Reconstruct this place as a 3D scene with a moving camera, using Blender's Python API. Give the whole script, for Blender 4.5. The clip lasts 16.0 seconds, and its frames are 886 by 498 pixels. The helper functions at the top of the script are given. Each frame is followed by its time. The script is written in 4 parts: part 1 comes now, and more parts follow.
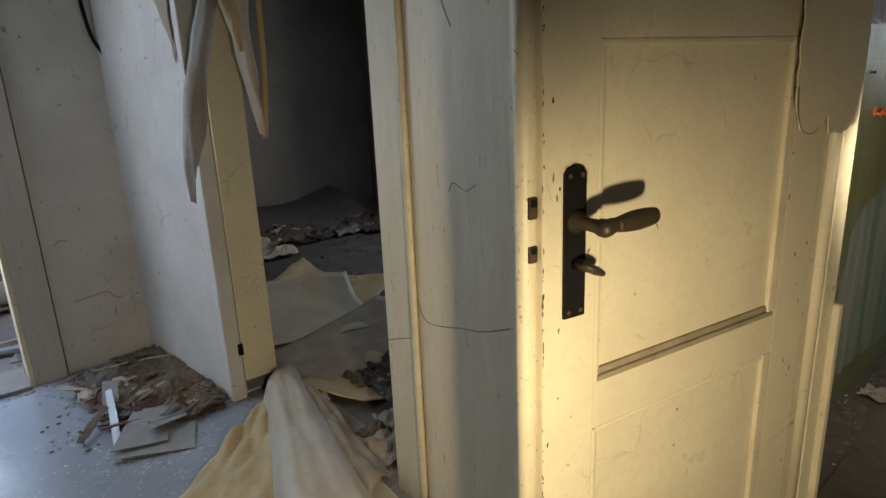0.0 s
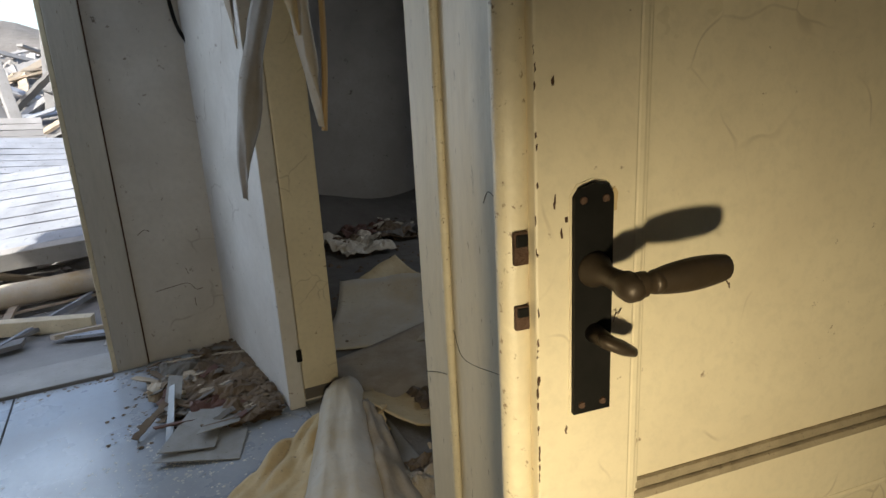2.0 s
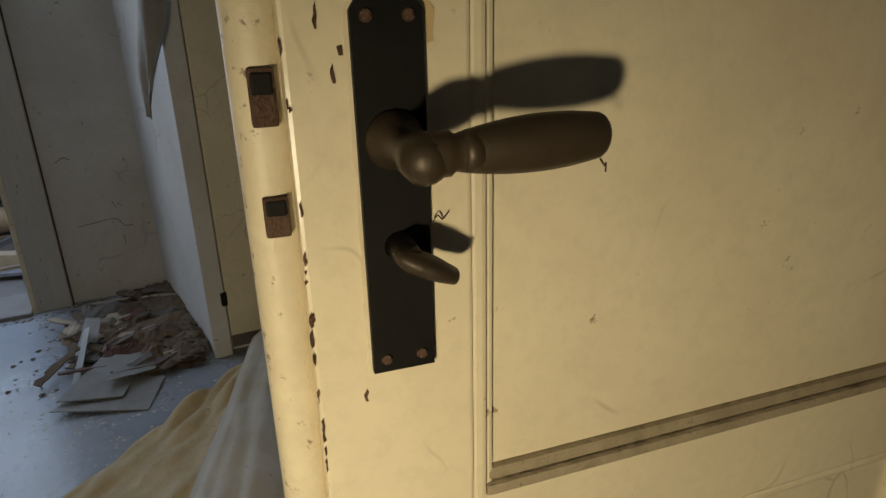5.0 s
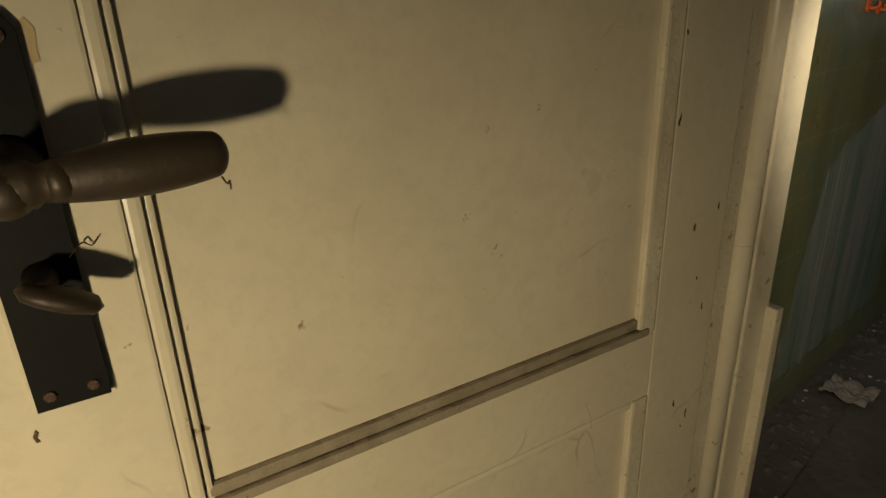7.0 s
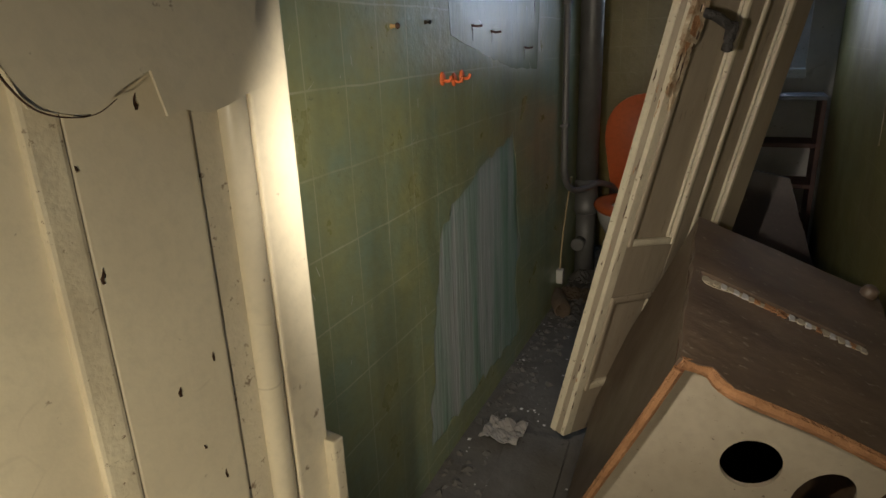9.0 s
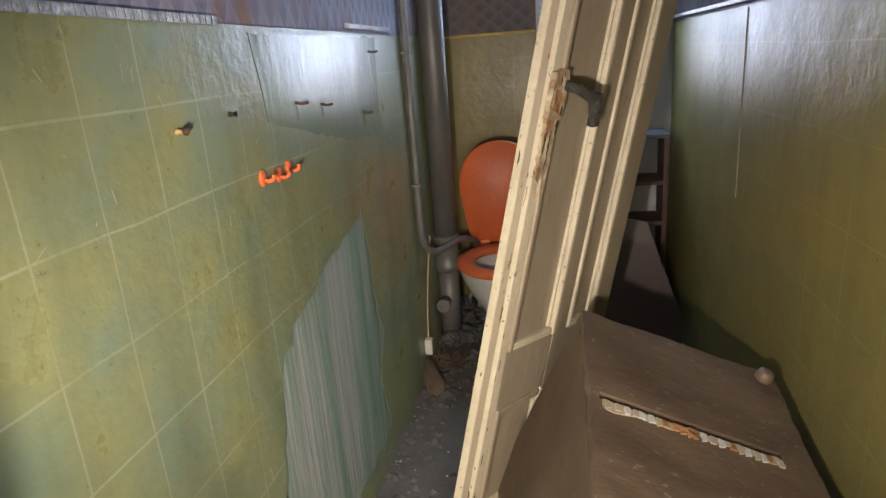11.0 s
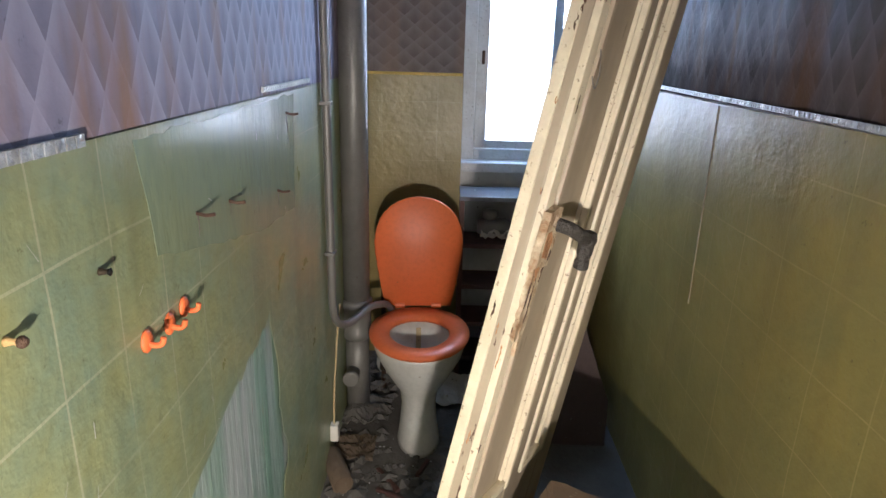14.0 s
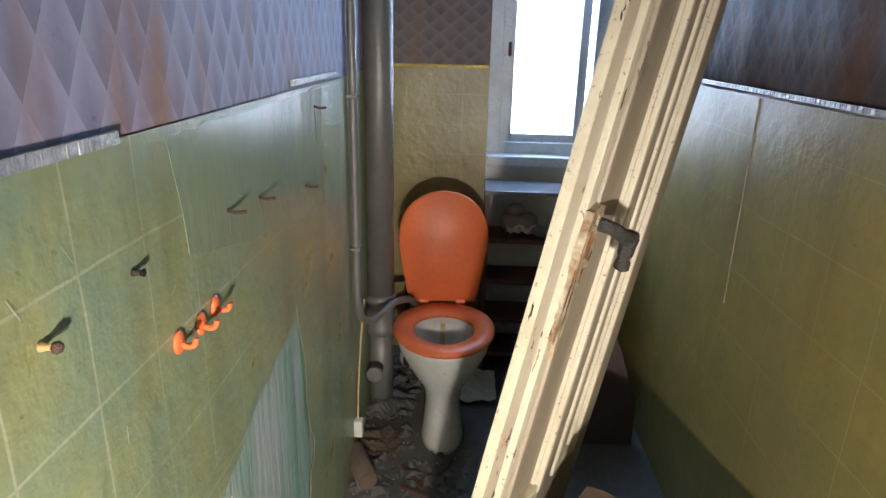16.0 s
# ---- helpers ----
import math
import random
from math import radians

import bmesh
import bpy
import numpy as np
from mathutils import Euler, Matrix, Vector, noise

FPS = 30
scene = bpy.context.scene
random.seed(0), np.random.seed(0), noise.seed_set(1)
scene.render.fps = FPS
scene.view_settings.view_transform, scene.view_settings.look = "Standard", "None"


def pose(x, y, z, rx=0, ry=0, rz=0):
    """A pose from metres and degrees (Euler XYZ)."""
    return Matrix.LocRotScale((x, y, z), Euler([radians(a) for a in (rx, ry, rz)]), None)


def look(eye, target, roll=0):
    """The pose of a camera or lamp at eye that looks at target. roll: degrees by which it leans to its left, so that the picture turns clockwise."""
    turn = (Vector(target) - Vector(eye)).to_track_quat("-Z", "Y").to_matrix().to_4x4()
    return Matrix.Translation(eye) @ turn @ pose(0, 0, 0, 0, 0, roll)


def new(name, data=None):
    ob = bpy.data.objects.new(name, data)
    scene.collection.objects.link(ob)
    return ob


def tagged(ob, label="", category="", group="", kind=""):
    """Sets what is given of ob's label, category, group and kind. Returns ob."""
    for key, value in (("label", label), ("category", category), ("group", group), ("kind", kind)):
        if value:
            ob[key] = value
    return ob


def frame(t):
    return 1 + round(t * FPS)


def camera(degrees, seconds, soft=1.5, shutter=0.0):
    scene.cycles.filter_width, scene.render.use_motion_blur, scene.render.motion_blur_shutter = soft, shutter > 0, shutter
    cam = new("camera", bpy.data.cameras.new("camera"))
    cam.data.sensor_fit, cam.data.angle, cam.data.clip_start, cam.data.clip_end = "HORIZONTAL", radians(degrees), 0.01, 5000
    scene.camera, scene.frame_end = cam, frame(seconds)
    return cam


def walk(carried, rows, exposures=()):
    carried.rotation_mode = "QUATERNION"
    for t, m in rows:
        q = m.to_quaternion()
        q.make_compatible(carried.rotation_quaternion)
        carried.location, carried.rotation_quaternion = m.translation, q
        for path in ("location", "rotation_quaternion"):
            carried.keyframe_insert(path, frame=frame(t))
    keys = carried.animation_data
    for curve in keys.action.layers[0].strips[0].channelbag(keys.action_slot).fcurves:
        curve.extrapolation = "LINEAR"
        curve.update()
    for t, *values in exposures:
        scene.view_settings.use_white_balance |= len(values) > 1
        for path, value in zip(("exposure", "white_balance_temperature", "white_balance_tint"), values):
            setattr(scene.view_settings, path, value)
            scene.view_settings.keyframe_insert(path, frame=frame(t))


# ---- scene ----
cam = camera(70.8, 16.0)
METRES, EYE, TILT, LEAN, TURN = 2.06, 1.25, 0.0, 0.0, -38.7
ROWS = [
    (0.0, 0.0, 0.0, 0.0, -0.68, -15.65, 2.43),
    (0.5, 0.0241, 0.0457, -0.0083, 0.61, -14.18, 2.88),
    (1.0, 0.0463, 0.0916, -0.0089, 7.16, -13.78, 3.04),
    (1.5, 0.0726, 0.126, -0.0087, 11.37, -14.22, 3.34),
    (2.0, 0.0914, 0.1585, -0.0146, 11.64, -15.84, 3.02),
    (2.5, 0.1083, 0.1892, -0.0233, 12.21, -16.96, 2.62),
    (3.0, 0.1242, 0.2159, -0.0303, 12.52, -17.59, 2.38),
    (3.5, 0.137, 0.2464, -0.0472, 11.95, -18.3, 1.6),
    (6.0, 0.1642, 0.2876, -0.0806, 10.42, -21.1, 1.93),
    (6.5, 0.1896, 0.2878, -0.0787, 5.53, -21.29, 1.95),
    (7.0, 0.2182, 0.2827, -0.0716, -1.06, -21.43, 1.88),
    (7.5, 0.2545, 0.2715, -0.0618, -8.64, -21.19, 1.6),
    (8.0, 0.2937, 0.2728, -0.0515, -15.62, -19.57, 0.78),
    (8.5, 0.3274, 0.3007, -0.0515, -21.79, -18.59, 0.43),
    (9.0, 0.3629, 0.3387, -0.0492, -26.97, -18.18, 2.1),
    (9.5, 0.3882, 0.3797, -0.0384, -31.05, -18.18, 3.02),
    (10.0, 0.4103, 0.4116, -0.0243, -34.21, -17.57, 3.57),
    (12.5, 0.5328, 0.579, 0.065, -48.33, -17.88, 2.21),
    (13.0, 0.5403, 0.6114, 0.0825, -48.84, -18.03, 0.35),
    (13.5, 0.5431, 0.6292, 0.0934, -50.35, -17.81, -1.32),
    (14.0, 0.5456, 0.6422, 0.0999, -50.31, -17.69, -1.48),
    (14.5, 0.5498, 0.652, 0.101, -50.42, -17.7, -1.55),
    (15.0, 0.5497, 0.6584, 0.1025, -49.79, -17.83, -1.27),
    (15.5, 0.5492, 0.6626, 0.0996, -49.37, -18.21, -1.44),
    (16.0, 0.5487, 0.6633, 0.1002, -48.65, -18.45, -1.32),
]
walk(cam, [(t, pose(0, 0, EYE, TILT, LEAN, TURN) @ pose(METRES * x, METRES * y, METRES * z, 90 + pitch, roll, yaw)) for t, x, y, z, yaw, pitch, roll in ROWS],
     [(0, 2.0, 6500, 10), (2, 1.87, 6450, 9), (3.5, 1.55, 6450, 9), (6, 1.08, 6450, 10), (7, .98, 6450, 10), (8, 1.2, 6200, 11), (9, 2.1, 5800, 13), (10, 2.9, 5850, 15), (12.5, 4.1, 5550, 19), (14, 4.1, 5450, 17), (16, 4.1, 5400, 14)])

# ---- world and light ----
world = bpy.data.worlds.new("sky")
scene.world = world
world.use_nodes = True
wn = world.node_tree.nodes
sky = wn.new("ShaderNodeTexSky")
sky.sky_type = 'NISHITA'
sky.sun_disc = False
sky.sun_elevation, sky.sun_rotation = radians(42), radians(240)
sky.air_density, sky.dust_density = 1.0, 2.0
wn["Background"].inputs[1].default_value = 0.10
world.node_tree.links.new(sky.outputs[0], wn["Background"].inputs[0])


def lamp(name, kind, energy, color, m, **more):
    data = bpy.data.lights.new(name, kind)
    data.energy, data.color = energy, color
    for key, value in more.items():
        if key == "size":
            data.size = value
        elif key == "size_y":
            data.shape = 'RECTANGLE'
            data.size_y = value
        elif key == "radius":
            data.shadow_soft_size = value
        elif key == "angle":
            data.angle = value
        elif key == "spot":
            data.spot_size = value
            data.spot_blend = 1.0
    ob = new(name, data)
    ob.matrix_world = m
    return ob


SUN_DIR = Vector((-0.64, -0.37, 0.67))
lamp("sun", 'SUN', 2.8, (1, .95, .87), look(SUN_DIR * 30, (0, 0, 0)), angle=radians(.6))
# sky light in the small window, and in the doorway to the yard
lamp("window_sky", 'AREA', .9, (.50, .74, 1), look((4.60, 0.03, 1.75), (2.6, 0.1, 0.9)), size=.5, size_y=1.1)
lamp("doorway_sky", 'AREA', 5, (.72, .84, 1), look((-.32, 3.16, 1.3), (.1, 1.6, .4)), size=.8, size_y=1.7)
# added fill that brightens the dark room from an unseen opening
lamp("back_room_fill", 'AREA', 3.0, (.8, .88, 1), look((3.52, 3.4, 1.5), (1.6, 3.2, .3)), size=.7, size_y=1.0)
# the visitor's warm hand torch, as it shines on the door and later into the closet
lamp("torch", 'SPOT', 12.5, (1, .84, .54), look((.30, -.02, .87), (.80, .60, .38)), radius=.026, spot=radians(138))
lamp("torch", 'SPOT', 7.0, (1, .87, .66), look((1.34, .30, 1.10), (2.70, .36, .78)), radius=.02, spot=radians(107))


# ---- materials ----
def material(name, base, other, rough=.6, scale=6.0, grain=60.0, spots=0.0, spot_color=(.05, .035, .02), bump=.15,
             metal=0.0, stretch=(1, 1, 1), crackle=0.0, rough_var=.15, mottle=.5, vary=0.0):
    """Two scales of noise between two colours, dark specks, fine cracks and relief."""
    m = bpy.data.materials.new(name)
    m.use_nodes = True
    t = m.node_tree
    n, lk = t.nodes, t.links.new
    b = n["Principled BSDF"]
    tc = n.new("ShaderNodeTexCoord")
    mp = n.new("ShaderNodeMapping")
    mp.inputs["Scale"].default_value = stretch
    lk(tc.outputs["Object"], mp.inputs[0])
    vec = mp.outputs[0]

    def noise_at(s, detail=5.0, r=.6):
        q = n.new("ShaderNodeTexNoise")
        q.inputs["Scale"].default_value, q.inputs["Detail"].default_value, q.inputs["Roughness"].default_value = s, detail, r
        lk(vec, q.inputs["Vector"])
        return q.outputs[0]

    def ramp(src, a, z):
        q = n.new("ShaderNodeMapRange")
        q.inputs[1].default_value, q.inputs[2].default_value = a, z
        lk(src, q.inputs[0])
        return q.outputs[0]

    def mix(fac, a, c):
        q = n.new("ShaderNodeMix")
        q.data_type = 'RGBA'
        for sock, val in ((q.inputs[0], fac), (q.inputs[6], a), (q.inputs[7], c)):
            if hasattr(val, "links"):
                lk(val, sock)
            elif isinstance(val, tuple):
                sock.default_value = (*val, 1)
            else:
                sock.default_value = val
        return q.outputs[2]

    def times(a, k):
        q = n.new("ShaderNodeMath")
        q.operation = 'MULTIPLY'
        lk(a, q.inputs[0])
        q.inputs[1].default_value = k
        return q.outputs[0]

    big, fine = noise_at(scale), noise_at(grain, 3)
    col = mix(ramp(big, .5 - mottle / 2, .5 + mottle / 2), base, other)
    col = mix(times(ramp(fine, .45, .7), .35), col, tuple(c * .72 for c in base))
    height = fine
    if spots:
        sp = ramp(noise_at(scale * 9, 4, .7), .69 - .10 * spots, .74 - .07 * spots)
        col = mix(times(sp, .8), col, spot_color)
    if crackle:
        vo = n.new("ShaderNodeTexVoronoi")
        vo.feature = 'DISTANCE_TO_EDGE'
        vo.inputs["Scale"].default_value = crackle
        dist = n.new("ShaderNodeMix")
        dist.data_type = 'VECTOR'
        dist.inputs[0].default_value = .12
        lk(vec, dist.inputs[4])
        nq = n.new("ShaderNodeTexNoise")
        nq.inputs["Scale"].default_value = 7
        lk(vec, nq.inputs["Vector"])
        lk(nq.outputs["Color"], dist.inputs[5])
        lk(dist.outputs[1], vo.inputs["Vector"])
        line = ramp(vo.outputs["Distance"], .018, .004)
        gate = ramp(noise_at(scale * 1.3, 3), .54, .62)
        g = n.new("ShaderNodeMath")
        g.operation = 'MULTIPLY'
        lk(line, g.inputs[0])
        lk(gate, g.inputs[1])
        col = mix(times(g.outputs[0], .3), col, spot_color)
    if vary:
        oi = n.new("ShaderNodeObjectInfo")
        col = mix(times(oi.outputs["Random"], vary), col, tuple(c * .35 for c in base))
    lk(col, b.inputs["Base Color"])
    rr = n.new("ShaderNodeMapRange")
    rr.inputs[3].default_value, rr.inputs[4].default_value = max(.05, rough - rough_var), min(1, rough + rough_var)
    lk(big, rr.inputs[0])
    lk(rr.outputs[0], b.inputs["Roughness"])
    b.inputs["Metallic"].default_value = metal
    if bump:
        bp = n.new("ShaderNodeBump")
        bp.inputs["Strength"].default_value, bp.inputs["Distance"].default_value = bump, .004
        lk(height, bp.inputs["Height"])
        b2 = n.new("ShaderNodeBump")
        b2.inputs["Strength"].default_value, b2.inputs["Distance"].default_value = bump, .02
        lk(big, b2.inputs["Height"])
        lk(b2.outputs[0], bp.inputs["Normal"])
        lk(bp.outputs[0], b.inputs["Normal"])
    return m


def sheet_material(name, base, other, line, axes, cell, rough, diamond=False, shift0=(.02, .055), stain=(.3, .2, .1), stain_amount=.35, thin=.03):
    """Printed wall covering: squares with pale joints, or staggered diamonds, with dirt and runs of damp."""
    m = material(name, base, other, rough, 6.5, 45, spots=.35, spot_color=tuple(c * .45 for c in base), bump=.3, rough_var=.12, mottle=.32)
    t = m.node_tree
    n, lk = t.nodes, t.links.new
    b = n["Principled BSDF"]
    old = b.inputs["Base Color"].links[0].from_socket
    tc = n.new("ShaderNodeTexCoord")
    sep = n.new("ShaderNodeSeparateXYZ")
    lk(tc.outputs["Object"], sep.inputs[0])

    def op(kind, a, c):
        q = n.new("ShaderNodeMath")
        q.operation = kind
        for sock, val in zip(q.inputs, (a, c)):
            if hasattr(val, "links"):
                lk(val, sock)
            else:
                sock.default_value = val
        return q.outputs[0]

    wob = n.new("ShaderNodeTexNoise")
    wob.inputs["Scale"].default_value = 4
    lk(tc.outputs["Object"], wob.inputs["Vector"])
    shift = op('MULTIPLY', op('SUBTRACT', wob.outputs[0], .5), .10)
    u = op('ADD', op('DIVIDE', op('SUBTRACT', sep.outputs[axes[0]], shift0[0]), cell[0]), shift)
    v = op('ADD', op('DIVIDE', op('SUBTRACT', sep.outputs[2], shift0[1]), cell[1]), shift)
    if diamond:
        # each lozenge shades from pale at its point to darker at its foot
        p, q2 = op('FRACT', op('ADD', u, v), 0), op('FRACT', op('SUBTRACT', v, u), 0)
        fac = op('MULTIPLY', op('MAXIMUM', p, q2), .9)
        fac = op('POWER', fac, 2.0)
    else:
        def edge(s):
            f = op('FRACT', s, 0)
            return op('LESS_THAN', op('MINIMUM', f, op('SUBTRACT', 1, f)), thin / 2)
        fade = n.new("ShaderNodeMapRange")
        fade.inputs[1].default_value, fade.inputs[2].default_value, fade.inputs[3].default_value, fade.inputs[4].default_value = .35, .60, .20, .72
        worn = n.new("ShaderNodeTexNoise")
        worn.inputs["Scale"].default_value, worn.inputs["Detail"].default_value = 5, 4
        lk(tc.outputs["Object"], worn.inputs["Vector"])
        lk(worn.outputs[0], fade.inputs[0])
        fac = op('MULTIPLY', op('MAXIMUM', edge(u), edge(v)), fade.outputs[0])
    mx = n.new("ShaderNodeMix")
    mx.data_type = 'RGBA'
    lk(fac, mx.inputs[0])
    lk(old, mx.inputs[6])
    mx.inputs[7].default_value = (*line, 1)
    runs = n.new("ShaderNodeTexNoise")
    runs.inputs["Scale"].default_value = 1
    runs.inputs["Detail"].default_value = 6
    mp = n.new("ShaderNodeMapping")
    mp.inputs["Scale"].default_value = (9, 9, 1.3)
    lk(tc.outputs["Object"], mp.inputs[0])
    lk(mp.outputs[0], runs.inputs["Vector"])
    rm = n.new("ShaderNodeMapRange")
    rm.inputs[1].default_value, rm.inputs[2].default_value, rm.inputs[4].default_value = .5, .68, stain_amount
    lk(runs.outputs[0], rm.inputs[0])
    m2 = n.new("ShaderNodeMix")
    m2.data_type = 'RGBA'
    lk(rm.outputs[0], m2.inputs[0])
    lk(mx.outputs[2], m2.inputs[6])
    m2.inputs[7].default_value = (*stain, 1)
    lk(m2.outputs[2], b.inputs["Base Color"])
    return m


CREAM = material("cream_gloss_paint", (.71, .63, .45), (.58, .50, .35), .32, 3.5, 70, spots=.2, spot_color=(.13, .07, .03), crackle=9, bump=.10)
CREAM_WORN = material("worn_cream_paint", (.70, .62, .44), (.52, .44, .30), .5, 9, 90, spots=.75, spot_color=(.12, .06, .025), bump=.3)
BOARD = material("grey_cream_board_paint", (.64, .56, .41), (.52, .45, .32), .55, 7, 60, spots=.5, spot_color=(.14, .10, .06), stretch=(1, 1, .22), bump=.3)
GREYBOARD = material("grey_white_board_paint", (.50, .475, .43), (.40, .375, .33), .5, 7, 60, spots=.4, spot_color=(.16, .12, .08), stretch=(1, 1, .22), bump=.25)
PLASTER = material("dirty_white_plaster", (.64, .62, .59), (.46, .43, .39), .85, 2.6, 40, spots=.4, spot_color=(.16, .12, .09), crackle=3, bump=.3)
# darker plaster copy: the back room's shade is put into the colour
DARKWALL = material("shaded_room_plaster", (.30, .28, .26), (.17, .16, .15), .9, 1.6, 30, spots=.4, bump=.35)
# grime, with the shade of the leaning door's face in the same colour
LEANPAINT = material("grimy_shaded_cream", (.38, .31, .215), (.26, .205, .14), .5, 6, 70, spots=.55, spot_color=(.15, .10, .06), stretch=(1, 1, .25), bump=.25)
LEDGE = material("dusty_paint_ledge", (.33, .27, .18), (.20, .16, .10), .8, 20, 110, spots=.7, spot_color=(.08, .06, .04), bump=.4)
LINO = material("blue_grey_lino", (.29, .32, .37), (.21, .225, .25), .29, 3.5, 55, spots=.6, spot_color=(.17, .14, .11), bump=.12)
DIRT = material("grey_dirt", (.15, .135, .12), (.085, .075, .062), .92, 6, 45, spots=.7, spot_color=(.05, .04, .03), bump=.6)
RUBBLE = material("brown_rubble", (.19, .135, .085), (.075, .05, .032), .9, 8, 50, spots=.6, bump=.6, vary=.4)
RUST = material("rusty_latch", (.105, .055, .030), (.055, .030, .018), .7, 30, 120, bump=.5, metal=.3)
BLACK = material("black_enamel_plate", (.006, .006, .005), (.011, .010, .009), .6, 20, 90, bump=.05)
BLACK.node_tree.nodes["Principled BSDF"].inputs["Specular IOR Level"].default_value = .12
BRONZE = material("tarnished_brass", (.062, .042, .024), (.036, .026, .016), .5, 25, 110, spots=.3, spot_color=(.04, .03, .02), metal=.35, bump=.08)
ROTCREAM = material("rotten_cream_paint", (.62, .52, .35), (.26, .14, .06), .7, 28, 110, spots=.9, spot_color=(.08, .045, .02), bump=.7, mottle=.3)
GRIME = material("grimy_iron", (.040, .035, .030), (.085, .075, .063), .6, 60, 150, spots=.4, spot_color=(.2, .18, .16), metal=.3, bump=.8)
PAPER = material("peeled_wallpaper", (.58, .55, .49), (.46, .37, .25), .8, 5, 60, spots=.5, spot_color=(.22, .14, .07), bump=.3)
GREYPAPER = material("grey_torn_paper", (.38, .355, .33), (.27, .23, .19), .85, 6, 60, spots=.5, spot_color=(.18, .12, .07), bump=.4)
TORN = material("torn_brown_paper", (.40, .34, .26), (.26, .20, .14), .85, 9, 70, spots=.5, spot_color=(.16, .10, .05), bump=.5)
OCHRE = material("ochre_backed_lino", (.55, .43, .24), (.40, .28, .13), .7, 7, 60, spots=.5, bump=.3)
WHITE_LINO = material("pale_lino_sheet", (.58, .56, .51), (.42, .33, .20), .5, 3.6, 50, spots=.6, spot_color=(.30, .22, .13), bump=.2)
WOOD = material("bare_yellow_wood", (.55, .36, .14), (.38, .23, .09), .7, 6, 60, stretch=(1, 1, .15), bump=.35)
PORCELAIN = material("dirty_porcelain", (.72, .69, .63), (.62, .58, .50), .16, 5, 40, spots=.25, spot_color=(.35, .27, .18), bump=.04)
ORANGE = material("orange_plastic", (.78, .17, .04), (.70, .14, .035), .45, 5, 60, spots=.15, spot_color=(.4, .12, .05), bump=.05)
DARKSEAT = material("dust_dark_water", (.02, .02, .02), (.04, .035, .03), .3, 9, 40, bump=.1)
PIPE = material("aluminium_paint_pipe", (.22, .21, .195), (.14, .125, .112), .45, 7, 70, spots=.5, spot_color=(.12, .08, .05), metal=.25, bump=.25)
BROWN = material("brown_varnish", (.125, .082, .048), (.07, .045, .028), .38, 5, 60, spots=.35, spot_color=(.05, .03, .02), stretch=(1, .35, 1), bump=.15)
DUSTBROWN = material("dusty_brown_varnish", (.165, .112, .072), (.085, .057, .037), .48, 7, 60, spots=.8, spot_color=(.30, .25, .19), stretch=(1, .5, 1), bump=.35, mottle=.3)
CHIP = material("torn_chipboard", (.42, .21, .085), (.30, .14, .055), .9, 25, 120, spots=.4, bump=.8)
BOXCREAM = material("cream_inner_board", (.46, .39, .28), (.36, .295, .20), .7, 6, 50, spots=.3, bump=.15)
NAVY = material("blue_black_board", (.07, .046, .042), (.095, .062, .052), .45, 5, 60, spots=.35, spot_color=(.2, .18, .16), bump=.2)
SHELFRED = material("dark_red_shelf", (.13, .055, .04), (.06, .035, .03), .6, 8, 60, spots=.5, bump=.25)
# pale blue base puts the window's reflection into the shelf top's colour
SHELFTOP = material("glossy_sheen_shelf", (.22, .23, .26), (.14, .14, .16), .24, 5, 60, spots=.4, spot_color=(.1, .09, .08), bump=.1)
WFRAME = material("white_window_paint", (.70, .72, .74), (.54, .53, .52), .45, 9, 70, spots=.8, spot_color=(.16, .13, .10), bump=.3)
FOIL = material("silver_trim", (.50, .50, .48), (.20, .20, .20), .35, 40, 140, metal=.45, bump=.5)
GOLD = material("gold_trim", (.72, .52, .13), (.50, .34, .08), .35, 40, 140, metal=.5, bump=.5)
GREYWOOD = material("weathered_plank", (.34, .33, .32), (.20, .19, .18), .85, 4, 60, spots=.5, spot_color=(.10, .08, .06), bump=.4, vary=.8)
GROUND = material("yard_litter", (.16, .15, .14), (.09, .08, .07), .95, 2.5, 20, spots=.6, bump=.7)
ROOFING = material("old_roof_sheet", (.30, .32, .36), (.16, .17, .19), .7, 4, 40, spots=.6, bump=.3)
TEAL = material("streaked_teal_plaster", (.39, .40, .37), (.17, .28, .19), .6, 15, 60, spots=.4, spot_color=(.34, .20, .15), stretch=(1, 1, .07), bump=.3, mottle=.26)
CEIL = material("old_ceiling_paint", (.55, .53, .5), (.42, .4, .37), .9, 3, 40, bump=.2)
GREEN_CLOTH = sheet_material("green_oilcloth", (.275, .275, .115), (.20, .255, .165), (.42, .40, .27), (0, 2), (.127, .148), .31, shift0=(.005, .045), stain=(.15, .16, .075), stain_amount=.5, thin=.026)
OLIVE_CLOTH = sheet_material("olive_oilcloth", (.25, .20, .055), (.20, .175, .055), (.34, .27, .11), (0, 2), (.17, .17), .42, stain=(.13, .10, .03), stain_amount=.35, thin=.02)
END_CLOTH = sheet_material("yellow_oilcloth", (.33, .25, .085), (.26, .20, .065), (.38, .31, .13), (1, 2), (.125, .131), .36, stain=(.20, .14, .05), stain_amount=.3, thin=.02)
LILAC_X = sheet_material("lilac_diamond_wallpaper", (.20, .185, .265), (.175, .155, .215), (.345, .32, .425), (0, 2), (.064, .112), .6, True, stain=(.24, .125, .06), stain_amount=.85)
# right wall's copy of the lilac print, its shade darkened into the colours
LILAC_R = sheet_material("shaded_lilac_wallpaper", (.085, .075, .083), (.062, .05, .05), (.125, .108, .115), (0, 2), (.064, .112), .6, True, stain=(.12, .065, .035), stain_amount=.85)
